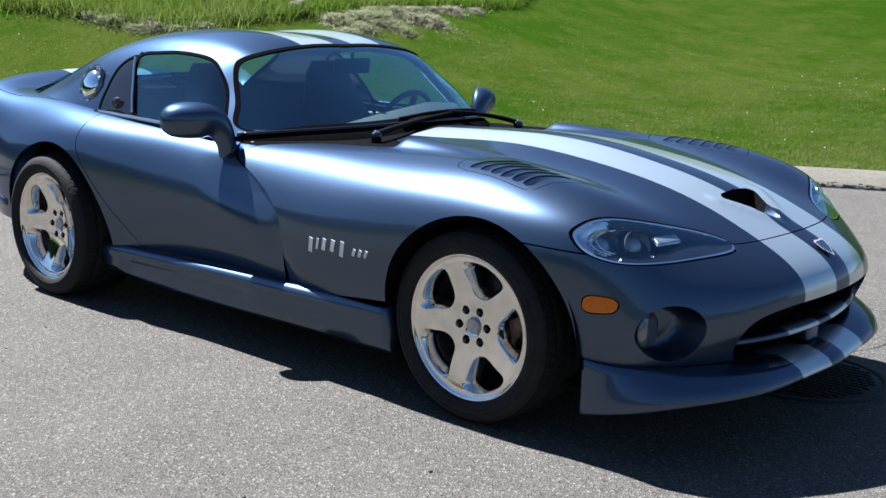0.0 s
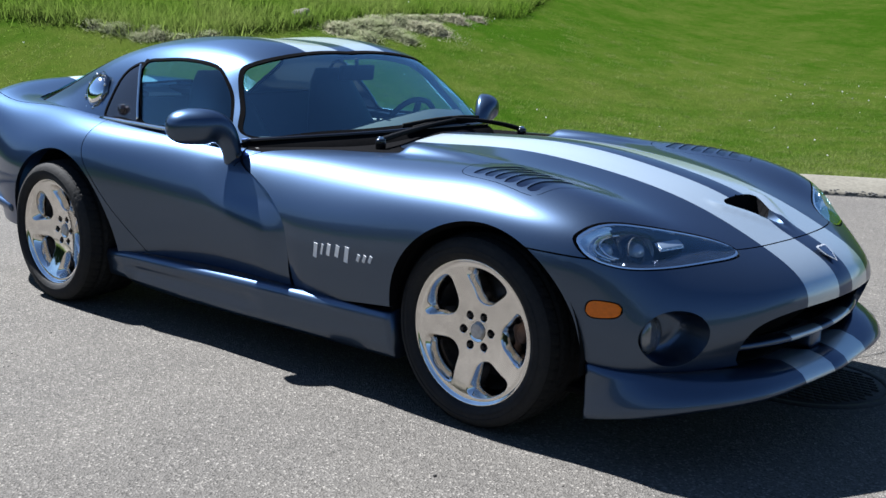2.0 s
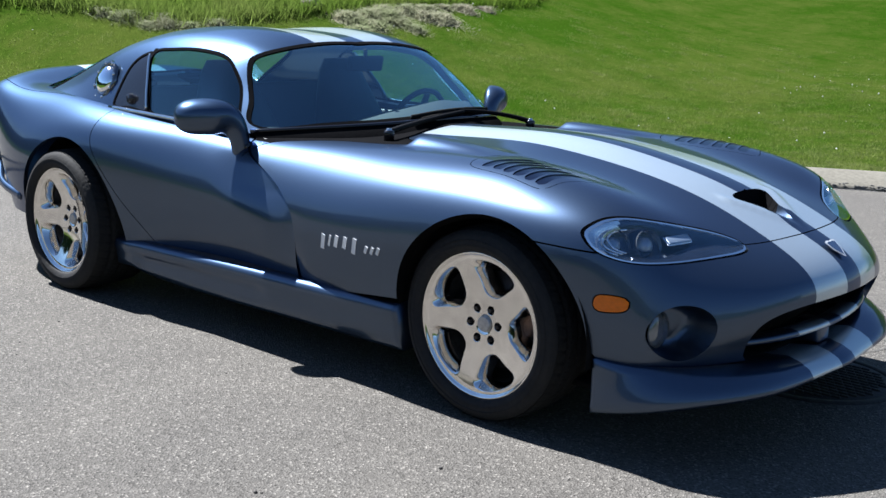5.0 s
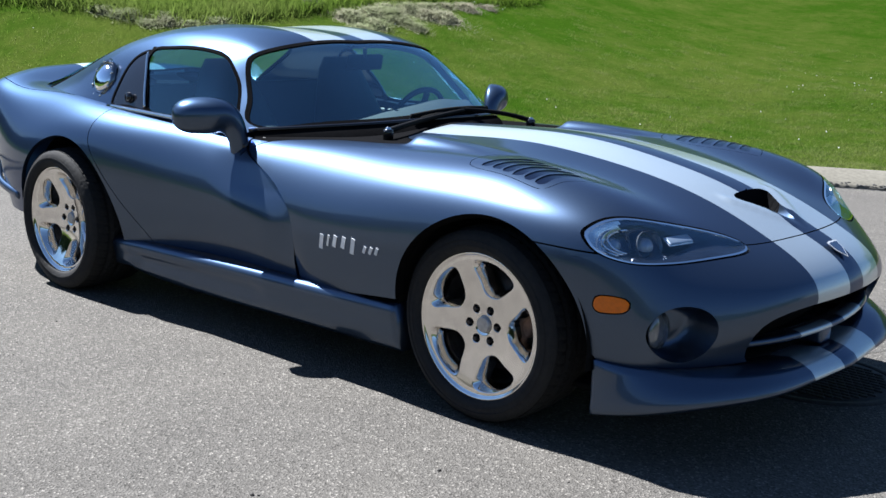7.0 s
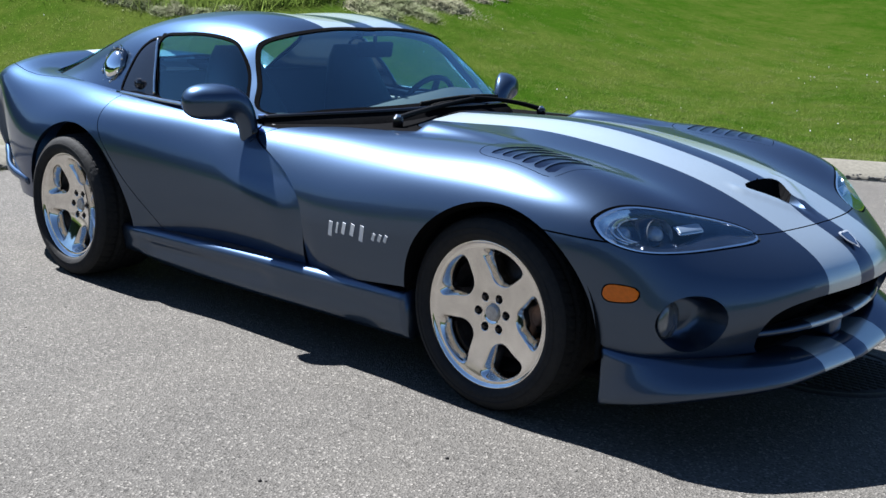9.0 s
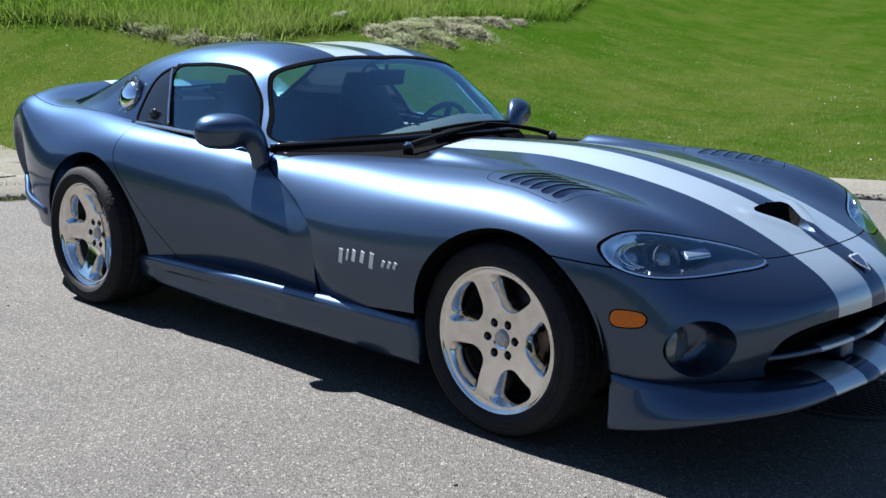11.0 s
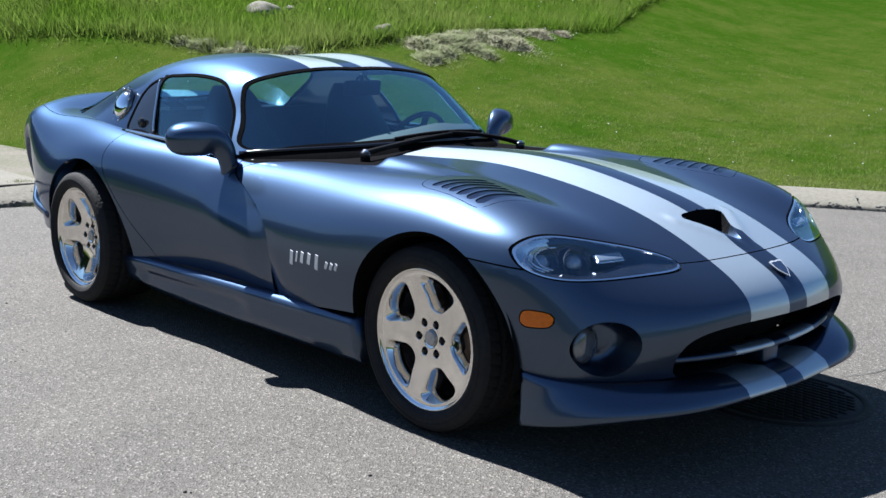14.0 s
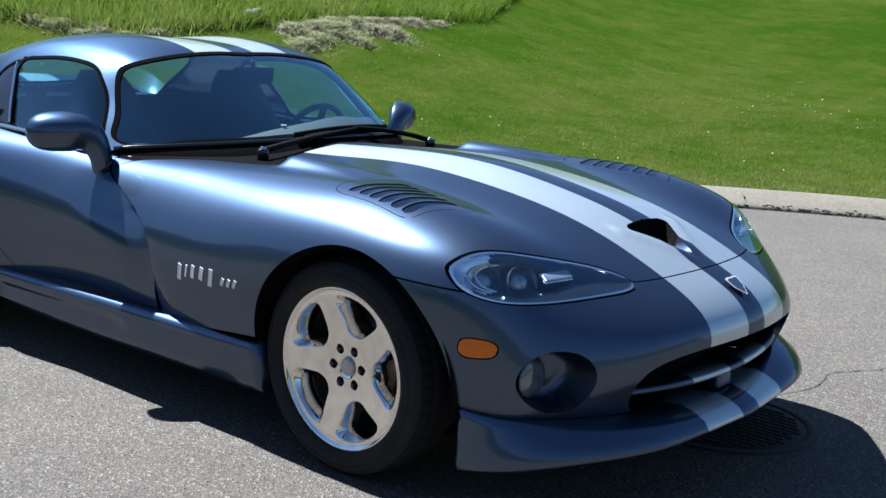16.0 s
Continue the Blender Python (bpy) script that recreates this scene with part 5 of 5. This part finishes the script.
# the name on the wing, drawn as plain silver bars that follow its curve
near = sheet.reshape(-1, 3)
near = near[(near[:, 1] < -0.8) & (abs(near[:, 0] + 0.56) < 0.2) & (abs(near[:, 2] - 0.51) < 0.08)]
WING = np.linalg.lstsq(np.stack([near[:, 0] ** 0, near[:, 0], near[:, 2], near[:, 0] ** 2, near[:, 0] * near[:, 2], near[:, 2] ** 2], 1), near[:, 1], rcond=None)[0]


def wing_y(x, z):
    return float(WING @ (1, x, z, x * x, x * z, z * z))


def strokes(segs, w):
    b = bmesh.new()
    for x0, z0, x1, z1 in segs:
        p, q = Vector((x0, 0, z0)), Vector((x1, 0, z1))
        d = (q - p).normalized() * w
        o = Vector((-d.z, 0, d.x)) * 0.5
        f = b.faces.new([b.verts.new((c.x, wing_y(c.x, c.z) - 0.0025, c.z)) for c in (p - o, q - o, q + o, p + o)])
        r = bmesh.ops.extrude_face_region(b, geom=[f])
        bmesh.ops.translate(b, vec=(0, 0.006, 0), verts=[v for v in r["geom"] if isinstance(v, bmesh.types.BMVert)])
    bmesh.ops.recalc_face_normals(b, faces=b.faces)
    return b


for i, (x, w, base, h) in enumerate(((-0.688, 0.019, 0.478, 0.054), (-0.650, 0.009, 0.494, 0.040), (-0.614, 0.017, 0.496, 0.042), (-0.568, 0.018, 0.498, 0.042), (-0.520, 0.019, 0.486, 0.056),
                                     (-0.460, 0.012, 0.500, 0.024), (-0.430, 0.012, 0.501, 0.024), (-0.401, 0.012, 0.503, 0.024))):
    part("wing_bar", strokes([(x - 0.004, base, x + 0.007, base + h)], w), LETTER, hood, "slanted silver bar on the wing" if i == 0 else "", smooth=False)

# the car leans a little to its right, on the fall of the road
car.location.z, car.rotation_euler.x = 0.0119, radians(0.8)

# ---- the place ----
KERB = (2.26, -1.06, 8.0)  # centre and radius of the bend's kerb


def hill(x, y):
    """Height of the lawn above the road."""
    d = np.hypot(x - KERB[0], y - KERB[1]) - KERB[2] - 0.48
    ang = np.degrees(np.arctan2(y - KERB[1], x - KERB[0]))
    left = np.clip((ang - 116) / 34, 0, 1)
    left = left * left * (3 - 2 * left)
    d = np.maximum(d, 0)
    low = 0.035 * d + 0.011 * d**2 / (1 + 0.05 * d)
    up = 0.03 * d + 0.105 * d**2 / (1 + 0.30 * d)
    bumps = 0.05 * np.sin(0.9 * x + 0.4 * y) * np.sin(0.7 * y - 0.3 * x) * np.clip(d / 4, 0, 1)
    flat = np.clip((y - 0.7) / 3.5, 0, 1)
    flat = flat * flat * (3 - 2 * flat)
    return 0.115 + (low * (1 - left) + up * left + bumps) * flat


def ring_sheet(name, radii, angles, height, mats, kind_label):
    b = bmesh.new()
    rows = [[b.verts.new((KERB[0] + r * math.cos(a), KERB[1] + r * math.sin(a), float(height(r, a)))) for a in angles] for r in radii]
    for p, q in zip(rows[:-1], rows[1:]):
        for k in range(len(angles) - 1):
            b.faces.new((p[k], p[k + 1], q[k + 1], q[k]))
    bmesh.ops.recalc_face_normals(b, faces=b.faces)
    if sum(f.normal.z for f in b.faces) < 0:
        bmesh.ops.reverse_faces(b, faces=b.faces)
    ob = part(name, b, mats)
    return tagged(ob, kind_label, kind="structure")


ARC = np.radians(np.linspace(86, 322, 520))
# road: one sheet to the horizon
road = bmesh.new()
xs = np.r_[-3000, -300, -60, np.linspace(-12, 12, 25), 60, 300, 3000]
vs = [[road.verts.new((x, y, 0)) for x in xs] for y in xs]
for a, b in zip(vs[:-1], vs[1:]):
    for k in range(len(xs) - 1):
        road.faces.new((a[k], a[k + 1], b[k + 1], b[k]))
tagged(part("road", road, ASPHALT), "worn grey asphalt road with fine pale stones", kind="structure")


def lawn_z(r, a):
    return hill(KERB[0] + r * math.cos(a), KERB[1] + r * math.sin(a))


ring_sheet("lawn", np.r_[np.linspace(8.46, 12, 16), np.linspace(12.4, 30, 45), 35, 42, 52, 66, 85, 110], np.radians(np.linspace(86, 322, 420)), lawn_z, LAWN, "mown green lawn rising to a bank")
KERB_R = (7.985, 7.988, 7.995, 8.010, 8.06, 8.2, 8.32, 8.40, 8.46, 8.465)
KERB_Z = (-0.02, 0.008, 0.024, 0.036, 0.056, 0.095, 0.120, 0.13, 0.125, 0.0)
tagged(ring_sheet("kerb", KERB_R, ARC, lambda r, a: np.interp(r, KERB_R, KERB_Z), CONCRETE, "pale rolled concrete kerb, stained at the foot"), category="kerb")


# ---- grass ----
def blades(count, pick, height, width, seed, name, mat_, label, spread=0.45, lift=None):
    rng = np.random.default_rng(seed)
    xy = pick(rng, count)
    z = hill(xy[:, 0], xy[:, 1]) if lift is None else lift(xy)
    n = len(xy)
    h = height * rng.uniform(0.5, 1.3, n)
    a = rng.uniform(0, math.tau, n)
    w = width * rng.uniform(0.6, 1.3, n)
    lean = rng.normal(0, spread, (n, 2)) * h[:, None]
    v = np.empty((n, 3, 3), np.float32)
    v[:, 0] = np.c_[xy[:, 0] - w * np.cos(a), xy[:, 1] - w * np.sin(a), z - 0.01]
    v[:, 1] = np.c_[xy[:, 0] + w * np.cos(a), xy[:, 1] + w * np.sin(a), z - 0.01]
    v[:, 2] = np.c_[xy + lean, z + h]
    me = bpy.data.meshes.new(name)
    me.vertices.add(3 * n)
    me.vertices.foreach_set("co", v.reshape(-1))
    me.loops.add(3 * n)
    me.loops.foreach_set("vertex_index", np.arange(3 * n, dtype=np.int32))
    me.polygons.add(n)
    me.polygons.foreach_set("loop_start", np.arange(0, 3 * n, 3, dtype=np.int32))
    me.update()
    me.materials.append(mat_)
    return tagged(new(name, me), label, "grass", kind="stuff")


def ring_pick(r0, r1, a0, a1, power=1.0):
    def pick(rng, n):
        r = r0 + (r1 - r0) * rng.random(n) ** power
        a = np.radians(rng.uniform(a0, a1, n))
        xy = np.c_[KERB[0] + r * np.cos(a), KERB[1] + r * np.sin(a)]
        return xy[xy[:, 1] > 0.95 + 0.12 * np.sin(xy[:, 0] * 2.1) + 0.15 * rng.random(n)]
    return pick


LAWN_ARC = (92, 177)
blades(380000, ring_pick(8.44, 14, *LAWN_ARC), 0.018, 0.0028, 1, "lawn_grass", GRASS, "short mown green lawn grass")
blades(330000, ring_pick(12.2, 34, 92, 175, 1.15), 0.013, 0.006, 2, "lawn_grass", GRASS, "green lawn grass up the slope")


def tuft_pick(rng, n):
    """Clumps of longer blades, close together near the kerb and scattered up the slope."""
    c = 2600
    r = 8.46 + 9.5 * rng.random(c) ** 2.0
    a = np.radians(rng.uniform(92, 172, c))
    k = rng.integers(0, c, n)
    size = rng.uniform(0.03, 0.11, c)[k]
    xy = np.c_[KERB[0] + r[k] * np.cos(a[k]), KERB[1] + r[k] * np.sin(a[k])] + rng.normal(0, 1, (n, 2)) * size[:, None]
    far = np.hypot(xy[:, 0] - KERB[0], xy[:, 1] - KERB[1]) > 8.44
    return xy[far & (xy[:, 1] > 1.1)]


blades(110000, tuft_pick, 0.030, 0.0035, 8, "lawn_tufts", TUFT, "pale tufts of longer grass in the lawn", 0.6)


def meadow_edge(a):
    """Where the uncut grass begins, by the angle from the bend's centre."""
    return np.interp(a, (128, 129, 131, 132.4, 136, 141, 146, 151, 156, 160, 164, 166.5, 176), (23, 21.1, 18.5, 16.9, 15.8, 14.5, 13.7, 13.2, 13.1, 13.7, 14.8, 15.8, 18))


def wild_pick(rng, n):
    a = rng.uniform(128.5, 175, n)
    r = meadow_edge(a) + rng.normal(0, 0.12, n) + 13 * rng.random(n) ** 1.4
    a = np.radians(a)
    return np.c_[KERB[0] + r * np.cos(a), KERB[1] + r * np.sin(a)]


blades(230000, wild_pick, 0.18, 0.007, 3, "wild_grass", WILD, "tall uncut wild grass on the bank")


rng = np.random.default_rng(21)
HEAPS = [(rng.uniform(137.8, 144.3), -0.25 - 1.15 * rng.random() ** 1.1, rng.uniform(0.09, 0.24)) for _ in range(19)]
HEAPS += [(rng.uniform(135.3, 139.5), -0.35 + rng.normal(0, 0.15), rng.uniform(0.08, 0.18)) for _ in range(4)]
HEAPS += [(rng.uniform(147.5, 158), -0.15 + rng.normal(0, 0.12), rng.uniform(0.08, 0.18)) for _ in range(9)]
HEAP_XY = np.array([(KERB[0] + (meadow_edge(a) + d) * math.cos(math.radians(a)), KERB[1] + (meadow_edge(a) + d) * math.sin(math.radians(a)), s) for a, d, s in HEAPS])
heaps = bmesh.new()
for px, py, size in HEAP_XY:
    turn, long = rng.uniform(0, math.tau), rng.uniform(1.0, 1.7)
    rows = []
    for i in range(9):
        u = i / 8
        row = []
        for k in range(22):
            a = k * math.tau / 22
            lump = 1 + 0.45 * noise.noise(Vector((px + 2.2 * math.cos(a), py + 2.2 * math.sin(a), u * 2)))
            ex, ey = long * size * u * lump * math.cos(a), size * u * lump * math.sin(a)
            x, y = px + ex * math.cos(turn) - ey * math.sin(turn), py + ex * math.sin(turn) + ey * math.cos(turn)
            z = float(hill(np.array(x), np.array(y))) - 0.02 + 0.52 * size * (1 - u * u) * (0.8 + 0.7 * noise.noise(Vector((x * 7, y * 7, 1)))) + 0.03 * noise.noise(Vector((x * 26, y * 26, 3)))
            row.append(heaps.verts.new((x, y, z)))
        rows.append(row)
    for p, q in zip(rows[:-1], rows[1:]):
        for k in range(22):
            heaps.faces.new((p[k], q[k], q[(k + 1) % 22], p[(k + 1) % 22]))
bmesh.ops.recalc_face_normals(heaps, faces=heaps.faces)
tagged(part("hay_heaps", heaps, HEAP, smooth=False), "lumpy mounds of dry grey mown hay", "hay", kind="stuff")


def hay_pick(rng, n):
    """Strands thrown over the mounds, thinning out between them."""
    k = rng.integers(0, len(HEAP_XY), n)
    return HEAP_XY[k, :2] + rng.normal(0, 0.62, (n, 2)) * HEAP_XY[k, 2:] * (1.25, 1.0)


def hay_height(xy):
    d = np.hypot(xy[:, None, 0] - HEAP_XY[None, :, 0], xy[:, None, 1] - HEAP_XY[None, :, 1]) / HEAP_XY[None, :, 2]
    k = d.argmin(1)
    return hill(xy[:, 0], xy[:, 1]) + 0.46 * HEAP_XY[k, 2] * np.clip(1 - d.min(1) ** 2, 0, 1)


blades(24000, hay_pick, 0.035, 0.005, 4, "cut_hay", STRAW, "loose strands of dry grey cut hay", 2.2, hay_height)


def kerb_height(xy):
    return 0.0 * xy[:, 0] + np.where(np.hypot(xy[:, 0] - KERB[0], xy[:, 1] - KERB[1]) > 8.0, 0.12, 0.0)


def weed_pick(rng, n):
    a = np.radians(rng.choice((96.5, 98.8, 103.2, 111.4, 171.0, 174.5), n) + rng.normal(0, 0.35, n))
    r = np.where(rng.random(n) < 0.55, rng.normal(8.44, 0.04, n), rng.normal(7.975, 0.018, n))
    return np.c_[KERB[0] + r * np.cos(a), KERB[1] + r * np.sin(a)]


blades(1500, weed_pick, 0.035, 0.004, 5, "kerb_weeds", leaf_material("dry_weeds", (0.035, 0.028, 0.018), (0.07, 0.06, 0.035), (0.035, 0.05, 0.015), 0.3), "dry weeds in the kerb joints", 0.7, kerb_height)
# dandelion clocks
rng = np.random.default_rng(7)
heads = bmesh.new()
for r0, r1, a0, a1, n, h in ((8.8, 14, 100, 165, 45, 0.04), (12.4, 15.4, 108, 119, 26, 0.05), (13.6, 18, 134, 168, 100, 0.36)):
    for _ in range(n):
        r, a = rng.uniform(r0, r1), math.radians(rng.uniform(a0, a1))
        x, y = KERB[0] + r * math.cos(a), KERB[1] + r * math.sin(a)
        bmesh.ops.create_icosphere(heads, subdivisions=1, radius=rng.uniform(0.005, 0.010), matrix=Matrix.Translation((x, y, float(hill(np.array(x), np.array(y))) + h)))
tagged(part("dandelion_clocks", heads, material("dandelion_fluff", (0.50, 0.50, 0.46), 0.9, grain=0.2)), "white dandelion seed heads in the grass", "flower", kind="stuff")
# pale stones in the bank
for k, (px, py, size) in enumerate(((-10.76, 5.66, 0.24), (-9.29, 6.70, 0.17), (-10.75, 6.1, 0.12))):
    b = bmesh.new()
    bmesh.ops.create_icosphere(b, subdivisions=3, radius=size)
    for v in b.verts:
        v.co *= 1 + 0.35 * noise.noise(v.co * (2.2 / size) * 0.5 + Vector((k * 7, 0, 0)))
        v.co.z *= 0.6
    bmesh.ops.transform(b, matrix=Matrix.Translation((px, py, float(hill(np.array(px), np.array(py))) + size * 0.25)), verts=b.verts)
    tagged(part("boulder", b, STONE), "pale weathered boulder half sunk in grass", "stone", "boulders in the bank")

# concrete path that meets the kerb, with its joints, and the dirt beside it
path_thing = tagged(new("path"), "cracked pale concrete path slabs beside the kerb", kind="structure")
for x0, x1 in ((-13.0, -9.62), (-9.6, -7.62), (-7.6, -5.98)):
    b = rounded_box((x1 - x0, 4.4, 0.10), 0.006, 1, pose((x0 + x1) / 2, -1.78, 0.085))
    part("slab", b, CONCRETE, path_thing, smooth=False)
dirt = bmesh.new()
gx, gy = np.linspace(-12, -5.4, 45), np.linspace(0.38, 1.15, 8)
rows = [[dirt.verts.new((x, y + 0.12 * math.sin(x * 2.1) * (y > 0.9), 0.132 + 0.012 * noise.noise(Vector((x * 3, y * 3, 0))) + (float(hill(np.array(x), np.array(y))) - 0.115))) for x in gx] for y in gy]
for p, q in zip(rows[:-1], rows[1:]):
    for k in range(len(gx) - 1):
        if math.hypot(gx[k] - KERB[0], 0.8 - KERB[1]) > 8.5:
            dirt.faces.new((p[k], p[k + 1], q[k + 1], q[k]))
tagged(part("dirt_strip", dirt, DIRT), "dry gravelly dirt strip beside the path", kind="structure")


def crack(name, pts, w, z, label, broken=0.0):
    """A jagged open crack."""
    b = bmesh.new()
    line = smooth_loop(pts, 16, False)
    rows = []
    for i, p in enumerate(line):
        j = 0.012 * noise.noise(Vector((p[0] * 9, p[1] * 9, 3)))
        ww = w * (0.5 + abs(noise.noise(Vector((p[0] * 14, p[1] * 14, 0)))) * 1.6)
        j += 0.006 * noise.noise(Vector((p[0] * 45, p[1] * 45, 6)))
        if broken:
            ww = w * max(0.04, 0.55 + broken * noise.noise(Vector((p[0] * 5, p[1] * 5, 1))) + 1.2 * noise.noise(Vector((p[0] * 23, p[1] * 23, 2))))
        d = Vector(line[min(i + 1, len(line) - 1)] - line[max(i - 1, 0)]).normalized()
        o = Vector((-d.y, d.x))
        rows.append([b.verts.new((p[0] + o.x * (j + s * ww), p[1] + o.y * (j + s * ww), z)) for s in (-1, 1)])
    for p, q in zip(rows[:-1], rows[1:]):
        b.faces.new((p[0], p[1], q[1], q[0]))
    bmesh.ops.recalc_face_normals(b, faces=b.faces)
    return tagged(part(name, b, CRACK), label, kind="structure")


crack("crack", [(0.60, 0.95), (0.66, 1.20), (0.64, 1.42), (0.75, 1.62), (0.82, 1.95), (0.95, 2.4)], 0.003, 0.004, "fine dark crack in the asphalt")
crack("crack", [(1.05, 0.86), (1.15, 1.05), (1.22, 1.3)], 0.003, 0.004, "fine dark crack in the asphalt")
crack("crack", [(-6.0, -0.35), (-6.4, -0.1), (-6.9, 0.02), (-7.4, 0.2)], 0.004, 0.139, "crack across the concrete path")
# dark broken edge at the foot of the kerb: crumbled concrete, tar and wet grit
crumbs = bmesh.new()
rng = np.random.default_rng(31)
for a in np.arange(math.radians(94), math.radians(178), 0.0022):
    wide = 0.030 + 0.045 * noise.noise(Vector((a * 60, 0, 4))) + 0.03 * noise.noise(Vector((a * 300, 2, 1)))
    for _ in range(3):
        r = 7.965 + max(0.012, wide) * rng.random() * 1.6
        q = rng.uniform(0.004, 0.012)
        t = a + rng.uniform(-0.0012, 0.0012)
        m = Matrix.Translation((KERB[0] + r * math.cos(t), KERB[1] + r * math.sin(t), max(0.0, float(np.interp(r, KERB_R, KERB_Z))) + q * 0.1)) @ pose(0, 0, 0, 0, 0, math.degrees(t) + rng.uniform(-20, 20))
        box = [crumbs.verts.new(m @ Vector((x * q * rng.uniform(0.7, 1.2), y * q * 1.5 * rng.uniform(0.7, 1.3), z))) for x, y, z in ((-1, -1, -0.002), (1, -1, 0.0), (1, 1, 0.0), (-1, 1, -0.002), (-0.5, 0, 0.4 * q), (0.5, 0.2, 0.45 * q))]
        for i, j, k in ((0, 1, 5), (1, 2, 5), (2, 4, 5), (2, 3, 4), (3, 0, 4), (0, 5, 4)):
            crumbs.faces.new((box[i], box[j], box[k]))
tagged(part("kerb_grime", crumbs, CRACK, smooth=False), "dark crumbled edge and grit along the foot of the kerb", "grit", kind="stuff")

for k, a in enumerate(np.radians(np.arange(93, 176, 9.2))):
    crack("kerb_joint", [(KERB[0] + r * math.cos(a + 0.0015 * math.sin(9 * r)), KERB[1] + r * math.sin(a)) for r in (8.06, 8.10, 8.14, 8.18)], 0.006, 0.102, "joint across the kerb")

# grit on the road
rng = np.random.default_rng(11)
grit = bmesh.new()
for _ in range(45):
    x, y, q = rng.uniform(-3.4, 1.6), rng.uniform(-2.6, -0.9), rng.uniform(0.003, 0.008)
    ret = bmesh.ops.create_icosphere(grit, subdivisions=1, radius=q, matrix=Matrix.Translation((x, y, q * 0.35)) @ pose(0, 0, 0, 0, 0, rng.uniform(0, 180)))
    for v in ret["verts"]:
        v.co.z = v.co.z * 0.7
        v.co.x += 0.3 * q * noise.noise(v.co * 300)
tagged(part("road_grit", grit, IRON), "small dark stones and grit on the asphalt", "stones", kind="stuff")

# manhole cover in the road before the car
cover = new("manhole_cover")
cover.location = (0.58, 0.50, 0)
tagged(cover, "round cast-iron manhole cover with raised studs", "manhole cover")
bpy.context.view_layer.update()
part("cover_ring", lathe([(0.0, 0.300), (0.006, 0.302), (0.006, 0.335), (0.0, 0.338)], 64, pose(0.58, 0.50, 0, 90)), IRON, cover)
part("cover_plate", lathe([(0.003, 0.0), (0.003, 0.295), (-0.002, 0.299)], 64, pose(0.58, 0.50, 0, 90)), IRON, cover)
stud = rounded_box((0.034, 0.016, 0.008), 0.003, 1)
first = None
for i in range(-8, 9):
    for j in range(-8, 9):
        x, y = i * 0.036 + (j % 2) * 0.018, j * 0.033
        if math.hypot(x, y) < 0.27:
            if first is None:
                first = part("stud", stud, IRON, cover, smooth=False)
                first.location = (x, y, 0.006)
                first.matrix_parent_inverse = Matrix()
            else:
                o = first.copy()
                scene.collection.objects.link(o)
                o.location = (x, y, 0.006)

# far trees round the open sides: unseen, added to darken the car's side reflections
belt = bmesh.new()
rows = []
for k, a in enumerate(np.radians(np.linspace(150, 395, 260))):
    h = 13.5 + 4.5 * noise.noise(Vector((a * 9, 0, 0))) + 1.6 * noise.noise(Vector((a * 40, 5, 0))) + 0.6 * noise.noise(Vector((a * 150, 9, 0)))
    r = 95 + 6 * noise.noise(Vector((a * 30, 2, 2)))
    rows.append([belt.verts.new((r * math.cos(a), r * math.sin(a), z)) for z in (-0.5, h * 0.5, h * 0.85, h)])
for p, q in zip(rows[:-1], rows[1:]):
    for k in range(3):
        belt.faces.new((p[k], q[k], q[k + 1], p[k + 1]))
tagged(part("backdrop", belt, TREES), "unseen distant line of dark green trees, added to darken reflections", kind="structure")
